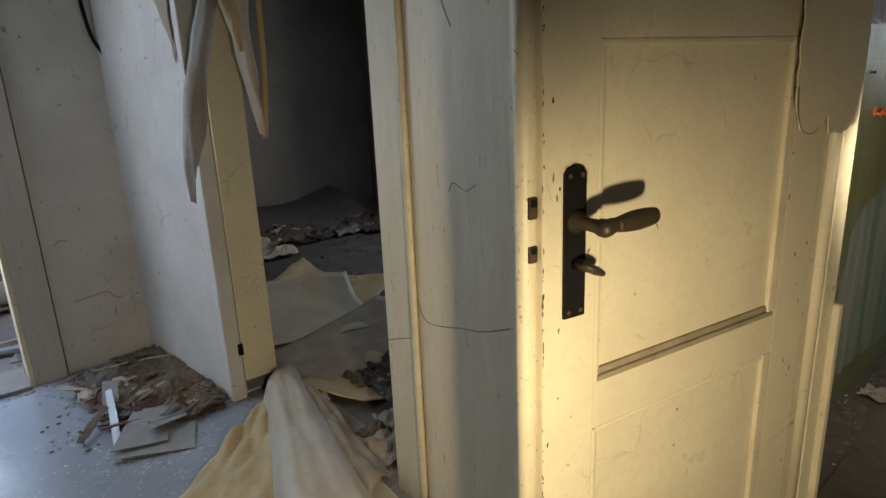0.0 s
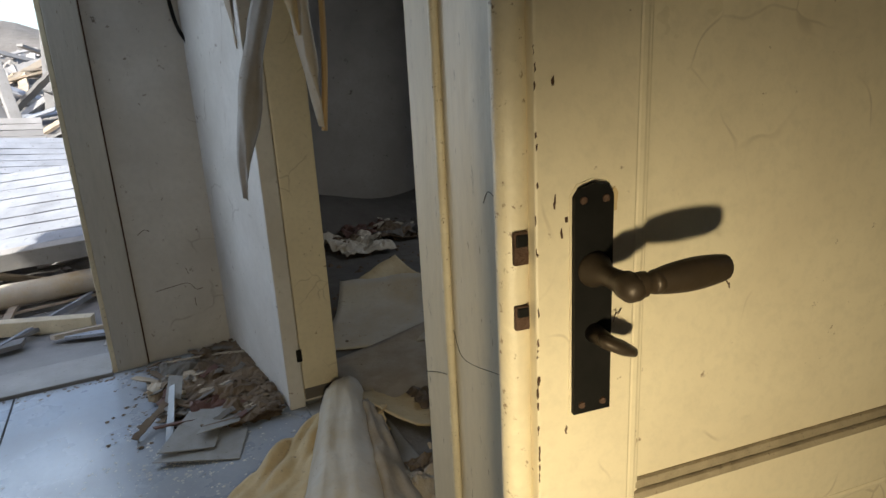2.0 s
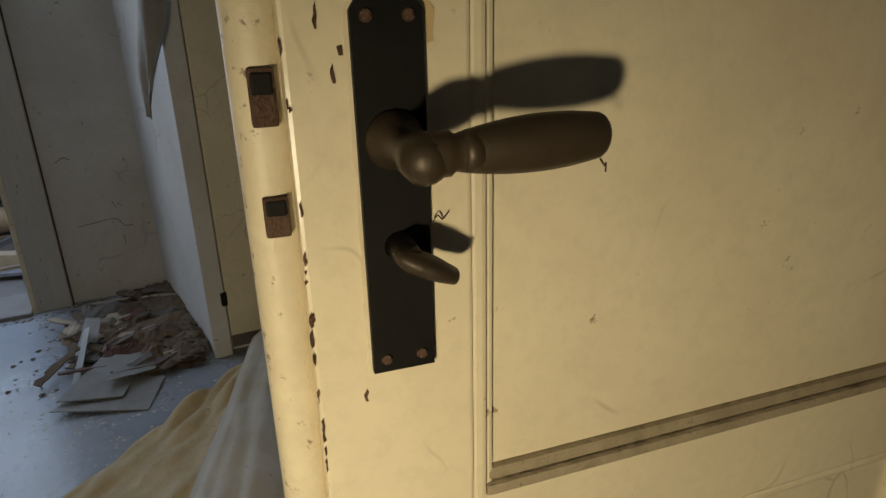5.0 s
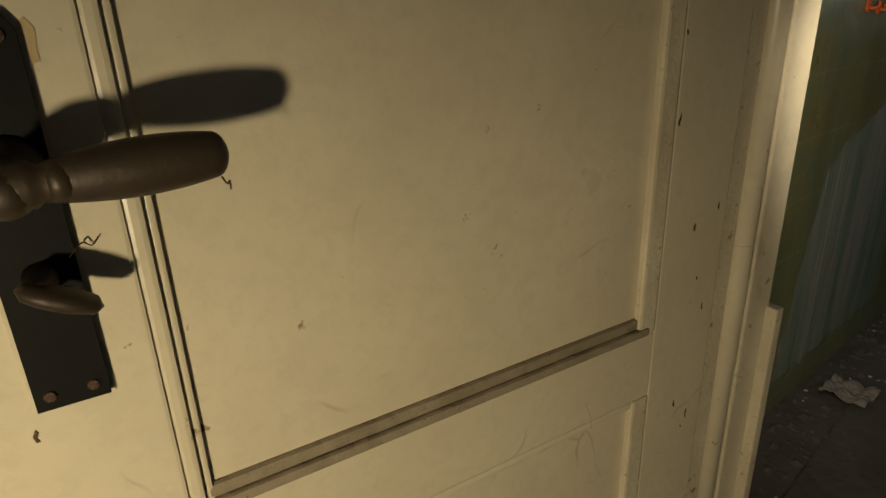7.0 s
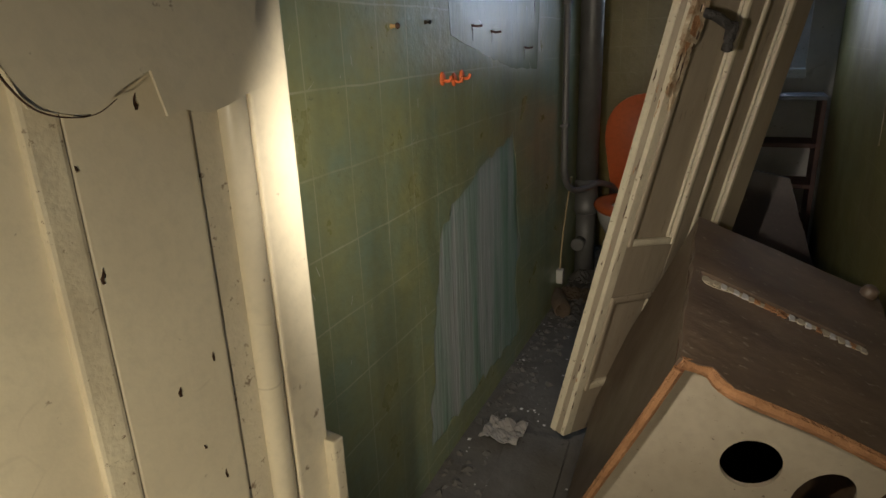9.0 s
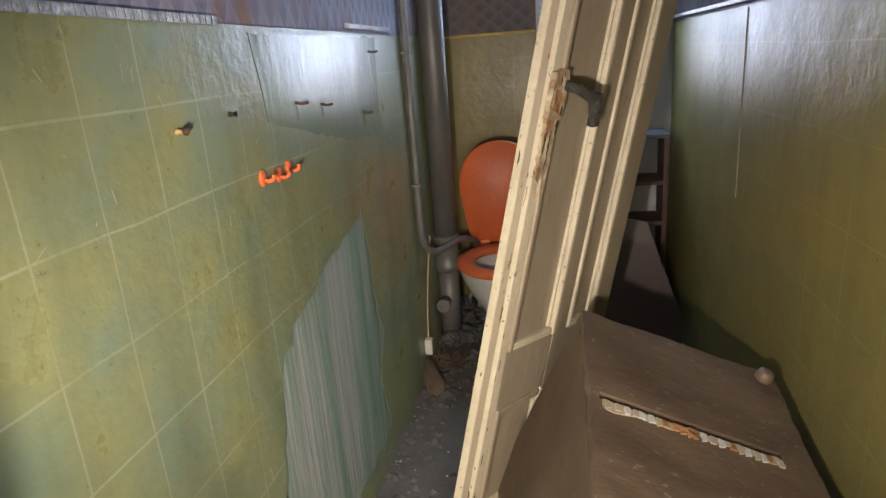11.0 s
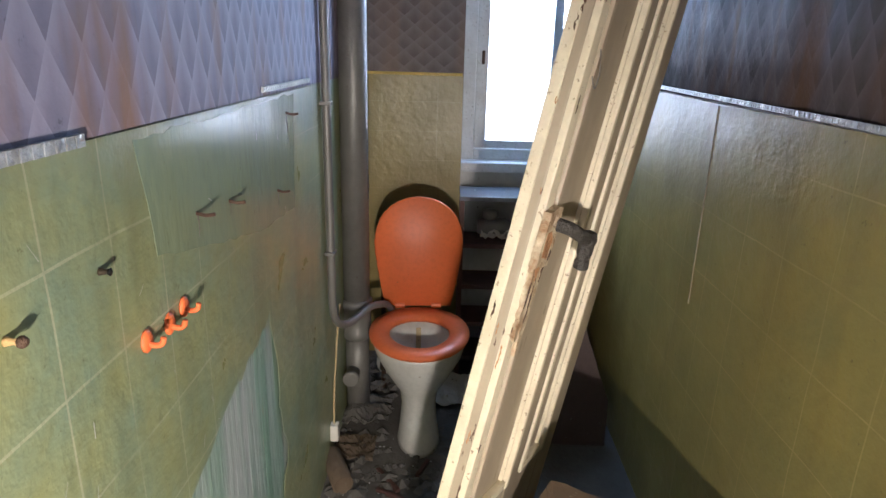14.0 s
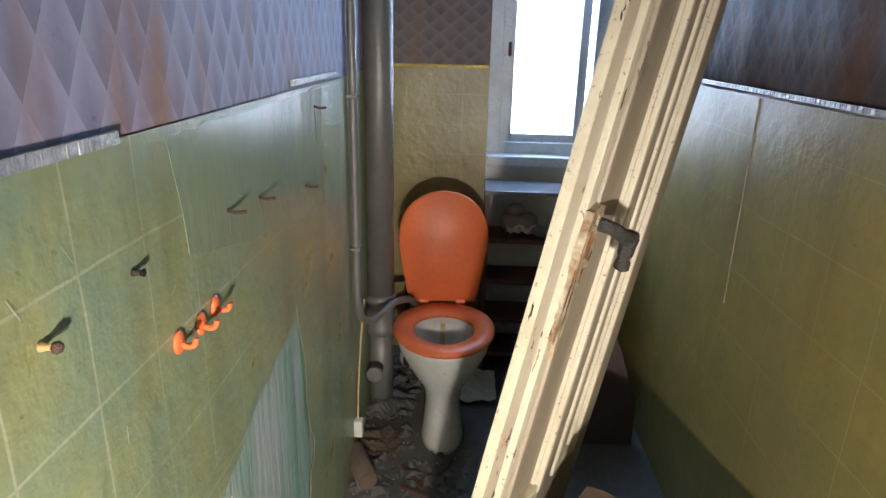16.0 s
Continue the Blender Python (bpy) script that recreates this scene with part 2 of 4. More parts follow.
LILAC_Y = sheet_material("brown_diamond_wallpaper", (.17, .14, .125), (.14, .11, .10), (.235, .20, .185), (1, 2), (.088, .07), .65, True, stain=(.25, .17, .12), stain_amount=.5)
# faded print, tinted bluer to carry the window's sheen on the oilcloth
BLUECLOTH = material("faded_blue_sheen_cloth", (.215, .275, .20), (.225, .25, .125), .22, 5, 60, spots=.4, spot_color=(.12, .13, .07), stretch=(1, 1, .3), bump=.25)
for paper, gloss in ((LILAC_X, .2), (LILAC_R, .08), (LILAC_Y, .2)):
    paper.node_tree.nodes["Principled BSDF"].inputs["Specular IOR Level"].default_value = gloss
GLASS = bpy.data.materials.new("dusty_glass")
GLASS.use_nodes = True
gb = GLASS.node_tree.nodes["Principled BSDF"]
gb.inputs["Transmission Weight"].default_value, gb.inputs["Roughness"].default_value, gb.inputs["IOR"].default_value = 1.0, .04, 1.45
GREYGLASS = material("dusty_broken_pane", (.34, .35, .36), (.22, .21, .20), .22, 9, 60, spots=.5, bump=.1)
SKYGLOW = bpy.data.materials.new("white_overcast")
SKYGLOW.use_nodes = True
sb = SKYGLOW.node_tree.nodes["Principled BSDF"]
sb.inputs["Base Color"].default_value, sb.inputs["Emission Color"].default_value, sb.inputs["Emission Strength"].default_value = (.8, .8, .8, 1), (.93, .96, 1, 1), .4


# ---- builders ----
def part(name, bm, mat, parent=None, label="", smooth=False):
    me = bpy.data.meshes.new(name)
    bmesh.ops.recalc_face_normals(bm, faces=bm.faces[:])
    bm.to_mesh(me)
    bm.free()
    me.materials.append(mat)
    if smooth:
        for p in me.polygons:
            p.use_smooth = True
    ob = new(name, me)
    if parent is not None:
        ob.parent = parent
    if label:
        ob["label"] = label
    return ob


def root(name, m, label, category, group=""):
    ob = new(name)
    ob.empty_display_size = .05
    ob.matrix_world = m
    return tagged(ob, label, category, group)


def box(x0, x1, y0, y1, z0, z1, bevel=.003, bm=None):
    bm = bm or bmesh.new()
    r = bmesh.ops.create_cube(bm, size=1, matrix=Matrix.Translation(((x0 + x1) / 2, (y0 + y1) / 2, (z0 + z1) / 2)) @ Matrix.Diagonal((x1 - x0, y1 - y0, z1 - z0, 1)))
    if bevel:
        es = list({e for v in r["verts"] for e in v.link_edges})
        bmesh.ops.bevel(bm, geom=es, offset=bevel, segments=2, affect='EDGES', profile=.6)
    return bm


def lathe(profile, axis='Z', seg=24, sx=1.0, sy=1.0):
    """Turn (radius, height) pairs round an axis."""
    bm = bmesh.new()
    rings = []
    for r, h in profile:
        ring = []
        for i in range(seg):
            a = 2 * math.pi * i / seg
            p = (r * math.cos(a) * sx, r * math.sin(a) * sy, h)
            if axis == 'X':
                p = (p[2], p[0], p[1])
            elif axis == 'Y':
                p = (p[0], p[2], p[1])
            ring.append(bm.verts.new(p))
        rings.append(ring)
    for a, b in zip(rings, rings[1:]):
        for i in range(seg):
            bm.faces.new((a[i], a[(i + 1) % seg], b[(i + 1) % seg], b[i]))
    bm.faces.new(rings[0][::-1])
    bm.faces.new(rings[-1])
    return bm


def tube(points, radius, seg=12, taper=None):
    """A round bar along smooth points."""
    pts = [Vector(p) for p in points]
    fine = []
    for i in range(len(pts) - 1):
        p0, p1, p2, p3 = pts[max(i - 1, 0)], pts[i], pts[i + 1], pts[min(i + 2, len(pts) - 1)]
        for k in range(5):
            t = k / 5
            fine.append(.5 * ((2 * p1) + (p2 - p0) * t + (2 * p0 - 5 * p1 + 4 * p2 - p3) * t * t + (3 * p1 - p0 - 3 * p2 + p3) * t ** 3))
    fine.append(pts[-1])
    bm = bmesh.new()
    rings = []
    ref = Vector((.13, .21, .97))
    for i, p in enumerate(fine):
        d = (fine[min(i + 1, len(fine) - 1)] - fine[max(i - 1, 0)]).normalized()
        s = d.cross(ref)
        if s.length < .05:
            s = d.cross(Vector((1, 0, 0)))
        s.normalize()
        w = d.cross(s)
        r = radius if taper is None else radius * (1 + (taper - 1) * i / (len(fine) - 1))
        rings.append([bm.verts.new(p + (s * math.cos(a) + w * math.sin(a)) * r) for a in [2 * math.pi * k / seg for k in range(seg)]])
    for a, b in zip(rings, rings[1:]):
        for i in range(seg):
            bm.faces.new((a[i], a[(i + 1) % seg], b[(i + 1) % seg], b[i]))
    bm.faces.new(rings[0][::-1])
    bm.faces.new(rings[-1])
    return bm


def slab(outline, holes, place, thick):
    """A flat board or sheet from an outline with holes; place() maps (u, v, depth) to the world."""
    bm = bmesh.new()
    loops = []
    for loop in (outline, *holes):
        front = [bm.verts.new(place(u, v, 0)) for u, v in loop]
        loops.append(front)
    edges = []
    for fr in loops:
        edges += [bm.edges.new((fr[i], fr[(i + 1) % len(fr)])) for i in range(len(fr))]
    bmesh.ops.triangle_fill(bm, use_beauty=True, use_dissolve=False, edges=edges)
    ret = bmesh.ops.extrude_face_region(bm, geom=bm.faces[:])
    off = Vector(place(0, 0, thick)) - Vector(place(0, 0, 0))
    for g in ret["geom"]:
        if isinstance(g, bmesh.types.BMVert):
            g.co += off
    return bm


def ragged(points, step=.03, jitter=.008, seed=1):
    """An outline with torn, uneven edges."""
    rnd = random.Random(seed)
    out = []
    for (x0, y0), (x1, y1) in zip(points, points[1:] + points[:1]):
        k = max(1, int(math.hypot(x1 - x0, y1 - y0) / step))
        for i in range(k):
            j = jitter if i else 0
            out.append((x0 + (x1 - x0) * i / k + rnd.uniform(-j, j), y0 + (y1 - y0) * i / k + rnd.uniform(-j, j)))
    return out


def cloth(fn, nu, nv, thick=.003):
    """A bent sheet: fn(u, v) with u, v from 0 to 1."""
    bm = bmesh.new()
    g = [[bm.verts.new(fn(i / nu, j / nv)) for j in range(nv + 1)] for i in range(nu + 1)]
    for i in range(nu):
        for j in range(nv):
            bm.faces.new((g[i][j], g[i + 1][j], g[i + 1][j + 1], g[i][j + 1]))
    bmesh.ops.recalc_face_normals(bm, faces=bm.faces[:])
    bmesh.ops.solidify(bm, geom=bm.faces[:], thickness=thick)
    return bm


def stones(spots, seed, flat=.6):
    """Many small uneven lumps in one mesh: (x, y, z, size)."""
    rnd = random.Random(seed)
    verts, faces = [], []
    for x, y, z, s in spots:
        b0 = len(verts)
        a = rnd.uniform(0, 6.28)
        for k in range(5):
            r = s * rnd.uniform(.55, 1.2)
            verts.append((x + r * math.cos(a + k * 1.256), y + r * math.sin(a + k * 1.256), z + rnd.uniform(0, .12) * s))
        verts.append((x + rnd.uniform(-.3, .3) * s, y + rnd.uniform(-.3, .3) * s, z + flat * s * rnd.uniform(.6, 1.3)))
        for k in range(5):
            faces.append((b0 + k, b0 + (k + 1) % 5, b0 + 5))
        faces.append(tuple(b0 + k for k in range(4, -1, -1)))
    me = bpy.data.meshes.new("lumps")
    me.from_pydata(verts, [], faces)
    return me


def stuff(name, me, mat, label, category):
    me.materials.append(mat)
    return tagged(new(name, me), label, category, kind="stuff")


def structure(ob, label):
    return tagged(ob, label, kind="structure")


# ---- structure ----
H = 2.55
NX = 4.55
structure(part("floor_hall", box(-2.2, .93, -2.2, 3.13, -.1, 0, 0), LINO), "worn blue-grey linoleum floor")
structure(part("floor_hall_2", box(.93, 1.5, -2.2, .66, -.1, 0, 0), DIRT), "dirty floor before the closet door")
structure(part("floor_toilet", box(1.5, 4.75, -.5, .85, -.1, 0, 0), DIRT), "dirt-covered grey closet floor")
structure(part("floor_back_room", box(.93, 3.6, .85, 5.6, -.1, 0, 0), DIRT), "littered floor of the dark room")
structure(part("wall_toilet_left", box(1.55, NX + .2, .745, .85, 0, H, 0), TEAL), "streaked pale plaster closet wall")
structure(part("wall_toilet_right", box(1.60, NX + .2, -.47, -.35, 0, H, 0), PLASTER), "plaster closet wall")
# end wall with its window opening
WY0, WY1, WZ0, WZ1 = -.22, .285, .98, 2.15
end = slab([(-.47, 0), (.745, 0), (.745, H), (-.47, H)], [[(WY0, WZ0), (WY1, WZ0), (WY1, WZ1), (WY0, WZ1)]], lambda u, v, d: (NX + d, u, v), .2)
structure(part("wall_toilet_end", end, PLASTER), "plaster end wall with a window opening")
# wall with the closet doorway
front = slab([(-2.2, 0), (-.32, 0), (-.32, 2.06), (.50, 2.06), (.50, 0), (.745, 0), (.745, H), (-2.2, H)], [], lambda u, v, d: (1.50 + d, u, v), .045)
structure(part("wall_toilet_front", front, PLASTER), "hall wall round the closet doorway")
structure(part("wall_hall_niche", box(.93, 1.5, .66, .78, 0, H, 0), PLASTER), "hall wall behind the open door")
structure(part("wall_back_room_near", box(.945, 1.05, .78, 1.43, 0, H, 0), PLASTER), "hall wall beside the dark doorway")
structure(part("wall_back_room_lintel", box(.80, .98, 1.43, 2.35, 2.06, H, 0), PLASTER), "wall over the dark doorway")
east = slab([(.745, 2.375), (.645, 3.13), (.95, 3.13), (.95, 2.375)], [], lambda u, v, d: (u, v, d), H)
structure(part("wall_hall_east", east, PLASTER), "stained white plaster hall wall")
north = slab([(-2.2, 0), (-.78, 0), (-.78, 2.08), (.15, 2.08), (.15, 0), (.95, 0), (.95, H), (-2.2, H)], [], lambda u, v, d: (u, 3.13 + d, v), .18)
structure(part("wall_hall_north", north, PLASTER), "stained hall wall with the doorway to the yard")
structure(part("wall_hall_west", box(-2.3, -2.2, -2.2, 3.13, 0, H, 0), PLASTER), "plain hall wall")
structure(part("wall_hall_south", box(-2.2, 1.5, -2.3, -2.2, 0, H, 0), PLASTER), "plain hall wall")
structure(part("wall_back_room_north", box(.95, 3.6, 5.5, 5.6, 0, H, 0), DARKWALL), "plaster wall of the dark room, shade in its colour")
# opening added out of view as the place for the back room's fill lamp
structure(part("wall_back_room_east", slab([(.85, 0), (5.5, 0), (5.5, H), (.85, H)], [[(3.0, .95), (3.8, .95), (3.8, 2.1), (3.0, 2.1)]], lambda u, v, d: (3.5 + d, u, v), .1), DARKWALL), "plaster wall of the dark room, shade in its colour")
structure(part("wall_back_room_west", box(.95, 1.05, 3.31, 5.5, 0, H, 0), DARKWALL), "plaster wall of the dark room, shade in its colour")
structure(part("ceiling_back_room", box(.95, 3.6, 3.31, 5.6, H, H + .1, 0), CEIL), "old whitewashed ceiling")
structure(part("ceiling", box(-2.3, 4.75, -2.3, 3.31, H, H + .1, 0), CEIL), "old whitewashed ceiling")

# wall coverings of the closet
left_cut = ragged([(2.32, .10), (2.36, .42), (2.42, .66), (2.50, .74), (2.60, .76), (2.82, .81), (3.03, .87), (3.07, .72), (3.06, .60), (3.12, .45), (3.05, .30), (3.10, .10)], .035, .016, 3)
structure(part("oilcloth_left", slab([(1.56, 0), (NX, 0), (NX, 1.354), (1.56, 1.350)], [left_cut], lambda u, v, d: (u, .7398 - d, v), .0008), GREEN_CLOTH), "glossy green tile-print oilcloth, torn open")
structure(part("wallpaper_left", box(1.56, NX, .739, .744, 1.349, H, 0), LILAC_X), "water-stained lilac diamond wallpaper")
structure(part("oilcloth_right", box(1.61, NX, -.349, -.345, 0, 1.345, 0), OLIVE_CLOTH), "olive tile-print oilcloth")
structure(part("oilcloth_end", slab([(.285, 0), (.738, 0), (.738, 1.353), (.285, 1.353)], [], lambda u, v, d: (NX - d, u, v), .004), END_CLOTH), "yellowed oilcloth behind the toilet")
structure(part("wallpaper_end", slab([(.285, 1.355), (.738, 1.355), (.738, H), (.285, H)], [], lambda u, v, d: (NX - d, u, v), .004), LILAC_Y), "brown-lilac diamond wallpaper")
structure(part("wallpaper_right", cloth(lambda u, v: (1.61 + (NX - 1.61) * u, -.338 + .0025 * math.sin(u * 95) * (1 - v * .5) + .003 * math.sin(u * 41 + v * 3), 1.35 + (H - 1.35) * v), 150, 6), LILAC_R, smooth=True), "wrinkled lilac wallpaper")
# thin sheet for the faded area and the blue window sheen over it
structure(part("faded_patch", slab(ragged([(2.53, 1.17), (2.75, 1.12), (3.0, 1.07), (3.30, 1.05), (3.34, 1.341), (2.50, 1.336), (2.52, 1.25)], .03, .004, 8), [], lambda u, v, d: (u, .7388 - d, v), .0006), BLUECLOTH), "faded blue-green patch with the window's sheen in its colour")


def trim(name, p, q, mat, height=.024, thick=.006):
    """A beaded plastic edging strip from p to q along a wall."""
    p, q = Vector(p), Vector(q)
    bm = bmesh.new()
    d = (q - p)
    k = max(2, int(d.length / .009))
    side = Vector((0, 0, 1))
    out = d.normalized().cross(side)
    for i in range(k):
        c = p + d * ((i + .5) / k)
        w = d.length / k * .46
        m = Matrix((d.normalized(), out, side)).transposed().to_4x4()
        m.translation = c
        r = bmesh.ops.create_cube(bm, size=1, matrix=m @ Matrix.Diagonal((w * 2, thick * (1 + .25 * (i % 2)), height, 1)))
    ob = part(name, bm, mat)
    return structure(ob, "beaded trim strip on the wallpaper seam")


trim("trim_left_1", (1.65, .734, 1.352), (2.385, .734, 1.352), FOIL, .014)
trim("trim_left_2", (3.06, .734, 1.366), (3.5, .734, 1.366), FOIL, .012)
trim("trim_right", (1.7, -.329, 1.352), (NX - .05, -.329, 1.366), FOIL, .011)
trim("trim_end", (NX - .008, .29, 1.355), (NX - .008, .735, 1.355), GOLD, .012)
structure(part("seam_right", box(3.327, 3.330, -.346, -.342, .80, 1.34, .001), LEDGE), "pale seam of the oilcloth")

# casing of the yard doorway
structure(part("casing_yard", box(.15, .275, 3.10, 3.13, 0, 2.1, .004), GREYBOARD), "grey-white painted door casing")
structure(part("jamb_yard", box(.13, .15, 3.10, 3.31, 0, 2.1, .003), CREAM_WORN), "painted door jamb")
structure(part("lintel_yard", box(-.9, .275, 3.10, 3.13, 2.101, 2.2, .004), GREYBOARD), "painted door head")
structure(part("sill_yard", box(-.78, .13, 3.07, 3.33, -.02, .018, .006), GREYWOOD), "worn wooden threshold")
# doorway of the dark room
structure(part("jamb_dark_far", box(.806, .945, 2.335, 2.375, .03, 2.1, .006), CREAM), "cream painted jamb of the dark doorway")
structure(part("jamb_dark_far_2", box(.742, .804, 2.331, 2.41, .0, 2.1, .008), PLASTER), "pale casing edge of the dark doorway")
structure(part("casing_dark_near", box(.925, .945, 1.30, 1.432, 0, 2.1, .004), BOARD), "cream grey casing board of the dark doorway")
structure(part("bead_dark_near", tube([(.925, 1.292, 0), (.925, 1.292, .7), (.925, 1.290, 1.4), (.925, 1.292, 2.1)], .011), CREAM_WORN, smooth=True), "rounded cream bead with flaking paint")
structure(part("panel_dark_near", box(.930, .945, .79, 1.28, 0, 2.1, .002), BOARD), "cracked painted board beside the doorway")
structure(part("sill_dark", box(.80, 1.04, 1.435, 2.33, -.02, .012, .005), GREYWOOD), "worn threshold of the dark doorway")
for k, pts in enumerate(([(.924, 1.432, .505), (.9235, 1.37, .53), (.922, 1.31, .55)], [(.929, 1.28, .67), (.929, 1.25, .62), (.929, 1.19, .62), (.929, 1.10, .64), (.929, 1.02, .655), (.929, .93, .69)],
                         [(.929, 1.13, .98), (.929, 1.11, 1.005), (.929, 1.07, .99), (.929, 1.03, 1.01)], [(.929, 1.10, 1.35), (.929, 1.13, 1.42), (.929, 1.10, 1.48), (.929, 1.12, 1.55)])):
    structure(part("crack_%d" % (k + 1), tube(pts, .0007, 5), BLACK), "thin dark crack in the painted board")

# closet door frame on the hinge side
D = Vector((.990, -.1405, 0))
LEAF = pose(.673, .623, 0, 0, 0, -8.07)
fr = root("door_frame", LEAF, "cream gloss door frame with flaking paint", "door frame")
fr["kind"] = "structure"
part("post", box(.8345, .886, -.010, .055, 0, 2.1, .003), CREAM, fr)
part("rebate", box(.7735, .8065, .004, .05, 0, 2.06, .002), CREAM_WORN, fr)
part("bead", lathe([(.0148, .0), (.0148, .62), (.0155, .621), (.0155, 1.4), (.0148, 2.08)], seg=20), CREAM, fr, smooth=True).location = (.821, .004, 0)
part("packing_strip", box(.879, .896, -.026, .01, 0, .70, .003), CREAM_WORN, fr, "broken-off cream strip")

# ---- open panel door ----
door = root("panel_door", LEAF, "open cream-painted panel door with flaking edges", "door")
for z0, z1, nm in ((.02, .19, "bottom_rail"), (.635, .725, "lock_rail"), (1.292, 1.40, "middle_rail"), (1.88, 2.0, "top_rail")):
    part(nm, box(.127, .662, 0, .040, z0, z1, .002), CREAM, door)
part("lock_stile", box(.013, .127, -.007, .040, .02, 2.0, .003), CREAM, door)
part("hinge_stile", box(.662, .773, 0, .040, .02, 2.0, .003), CREAM, door)
part("edge_bead", lathe([(.017, .02), (.017, .9), (.0175, 1.2), (.017, 2.0)], seg=20, sy=.9), CREAM_WORN, door, "rounded edge strip with chipped paint", True).location = (.0, .018, 0)
part("edge_strip", box(-.006, .017, .018, .044, .02, 2.0, .002), CREAM_WORN, door)
for z0, z1 in ((.19, .635), (.725, 1.292), (1.40, 1.88)):
    part("panel", box(.127, .662, .0075, .028, z0, z1, 0), CREAM, door)
    part("moulding", box(.1262, .139, -.0045, .016, z0, z1, .004), CREAM, door)
    part("moulding", box(.1385, .146, .001, .016, z0, z1, .003), CREAM, door)
    part("moulding", box(.634, .6625, -.0015, .016, z0, z1, .004), CREAM_WORN, door)
    part("moulding", box(.139, .634, .000, .016, z1 - .012, z1, .004), CREAM, door)
    low = bmesh.new()
    box(.139, .650, -.004, .016, z0, z0 + .011, .004, low)
    box(.139, .634, .001, .016, z0 + .011, z0 + .024, .004, low)
    part("moulding", low, LEDGE, door, "sloping moulding with dust on its ledge")
# lock furniture
plate_outline = [(.052, .866), (.095, .866), (.095, 1.098), (.089, 1.107), (.0735, 1.111), (.058, 1.107), (.052, 1.098)]
plate = part("lock_plate", slab(plate_outline, [], lambda u, v, d: (u, -.014 + d, v), .008), BLACK, door, "long black metal lock plate")
for x, z in ((.061, 1.095), (.086, 1.095), (.061, .876), (.086, .876)):
    s = part("screw", lathe([(.0036, -.0158), (.0042, -.0135)], 'Y', 10), RUST, plate)
    s.location = (x, 0, z)
lever_rings = []
for k in range(31):
    q = (1 - math.cos(math.pi * k / 30)) / 2
    x = .076 + .106 * q
    rad = (.0125 if q < .12 else .0095 + .0066 * math.sin(math.pi * min(1, (q - .12) / .95)) ** .8) * (1 if q < .93 else math.sqrt(max(.03, 1 - ((q - .93) / .0702) ** 2)))
    lever_rings.append([(x, -.078 + .8 * rad * math.cos(a), 1.026 + .003 * q + rad * math.sin(a)) for a in [2 * math.pi * i / 16 for i in range(16)]])
bml = bmesh.new()
lv = [[bml.verts.new(p) for p in ring] for ring in lever_rings]
for a, b in zip(lv, lv[1:]):
    for i in range(16):
        bml.faces.new((a[i], a[(i + 1) % 16], b[(i + 1) % 16], b[i]))
bml.faces.new(lv[0][::-1])
bml.faces.new(lv[-1])
lever = part("lever", bml, BRONZE, door, "tarnished brass lever handle", True)
neck = part("neck", lathe([(.019, -.005), (.018, -.014), (.013, -.022), (.010, -.034), (.011, -.056), (.0135, -.062), (.014, -.074), (.010, -.082), (.004, -.085)], 'Y', 20), BRONZE, door, "worn brass spindle neck", True)
neck.location = (.074, -.004, 1.024)
ferrule = part("ferrule", lathe([(.0095, .093), (.0112, .095), (.0118, .098), (.011, .101), (.0095, .105)], 'X', 18), BRONZE, lever, "ringed brass ferrule", True)
ferrule.location = (0, -.078, 1.0265)
turn = part("thumb_turn", lathe([(.010, -.004), (.008, -.03), (.0075, -.036)], 'Y', 16), BRONZE, door, "oval brass thumb turn", True)
turn.location = (.074, -.010, .956)
blade = lathe([(.001, -.022), (.009, -.018), (.012, -.006), (.0125, .006), (.009, .020), (.001, .024)], 'X', 16, 1.0, .6)
bl = part("blade", blade, BRONZE, turn, smooth=True)
bl.matrix_local = pose(.008, -.034, -.004, 0, 28, 0)
part("cobweb", tube([(.092, -.022, .968), (.100, -.014, .973), (.105, -.010, .969), (.110, -.009, .974)], .0005, 5), RUST, door)
part("cobweb", tube([(.176, -.080, 1.016), (.178, -.082, 1.012), (.180, -.080, 1.013), (.1795, -.081, 1.008)], .0006, 5), RUST, door)
part("bare_spot", slab(ragged([(.096, 1.078), (.103, 1.080), (.104, 1.098), (.100, 1.104), (.095, 1.100)], .005, .0015, 61), [], lambda u, v, d: (u, -.0076 + d, v), .0008), OCHRE, door, "bare ochre spot beside the lock plate")
part("plate_rim", slab(ragged([(.0495, .8635), (.0975, .8635), (.0975, 1.099), (.090, 1.110), (.0735, 1.1145), (.057, 1.110), (.0495, 1.099)], .012, .0011, 62), [], lambda u, v, d: (u, -.0082 + d, v), .0012), CREAM_WORN, door, "chipped paint edge round the lock plate")
for z, h in ((1.052, .017), (.980, .013)):
    pocket = part("latch", box(-.0065, .0090, -.0015, .016, z - h, z + h, .002), RUST, door, "rusty bare latch pocket in the edge")
    part("latch_hole", box(-.0050, .0075, -.0030, .004, z + h * .1, z + h * .85, .0015), BLACK, pocket)
rnd = random.Random(7)
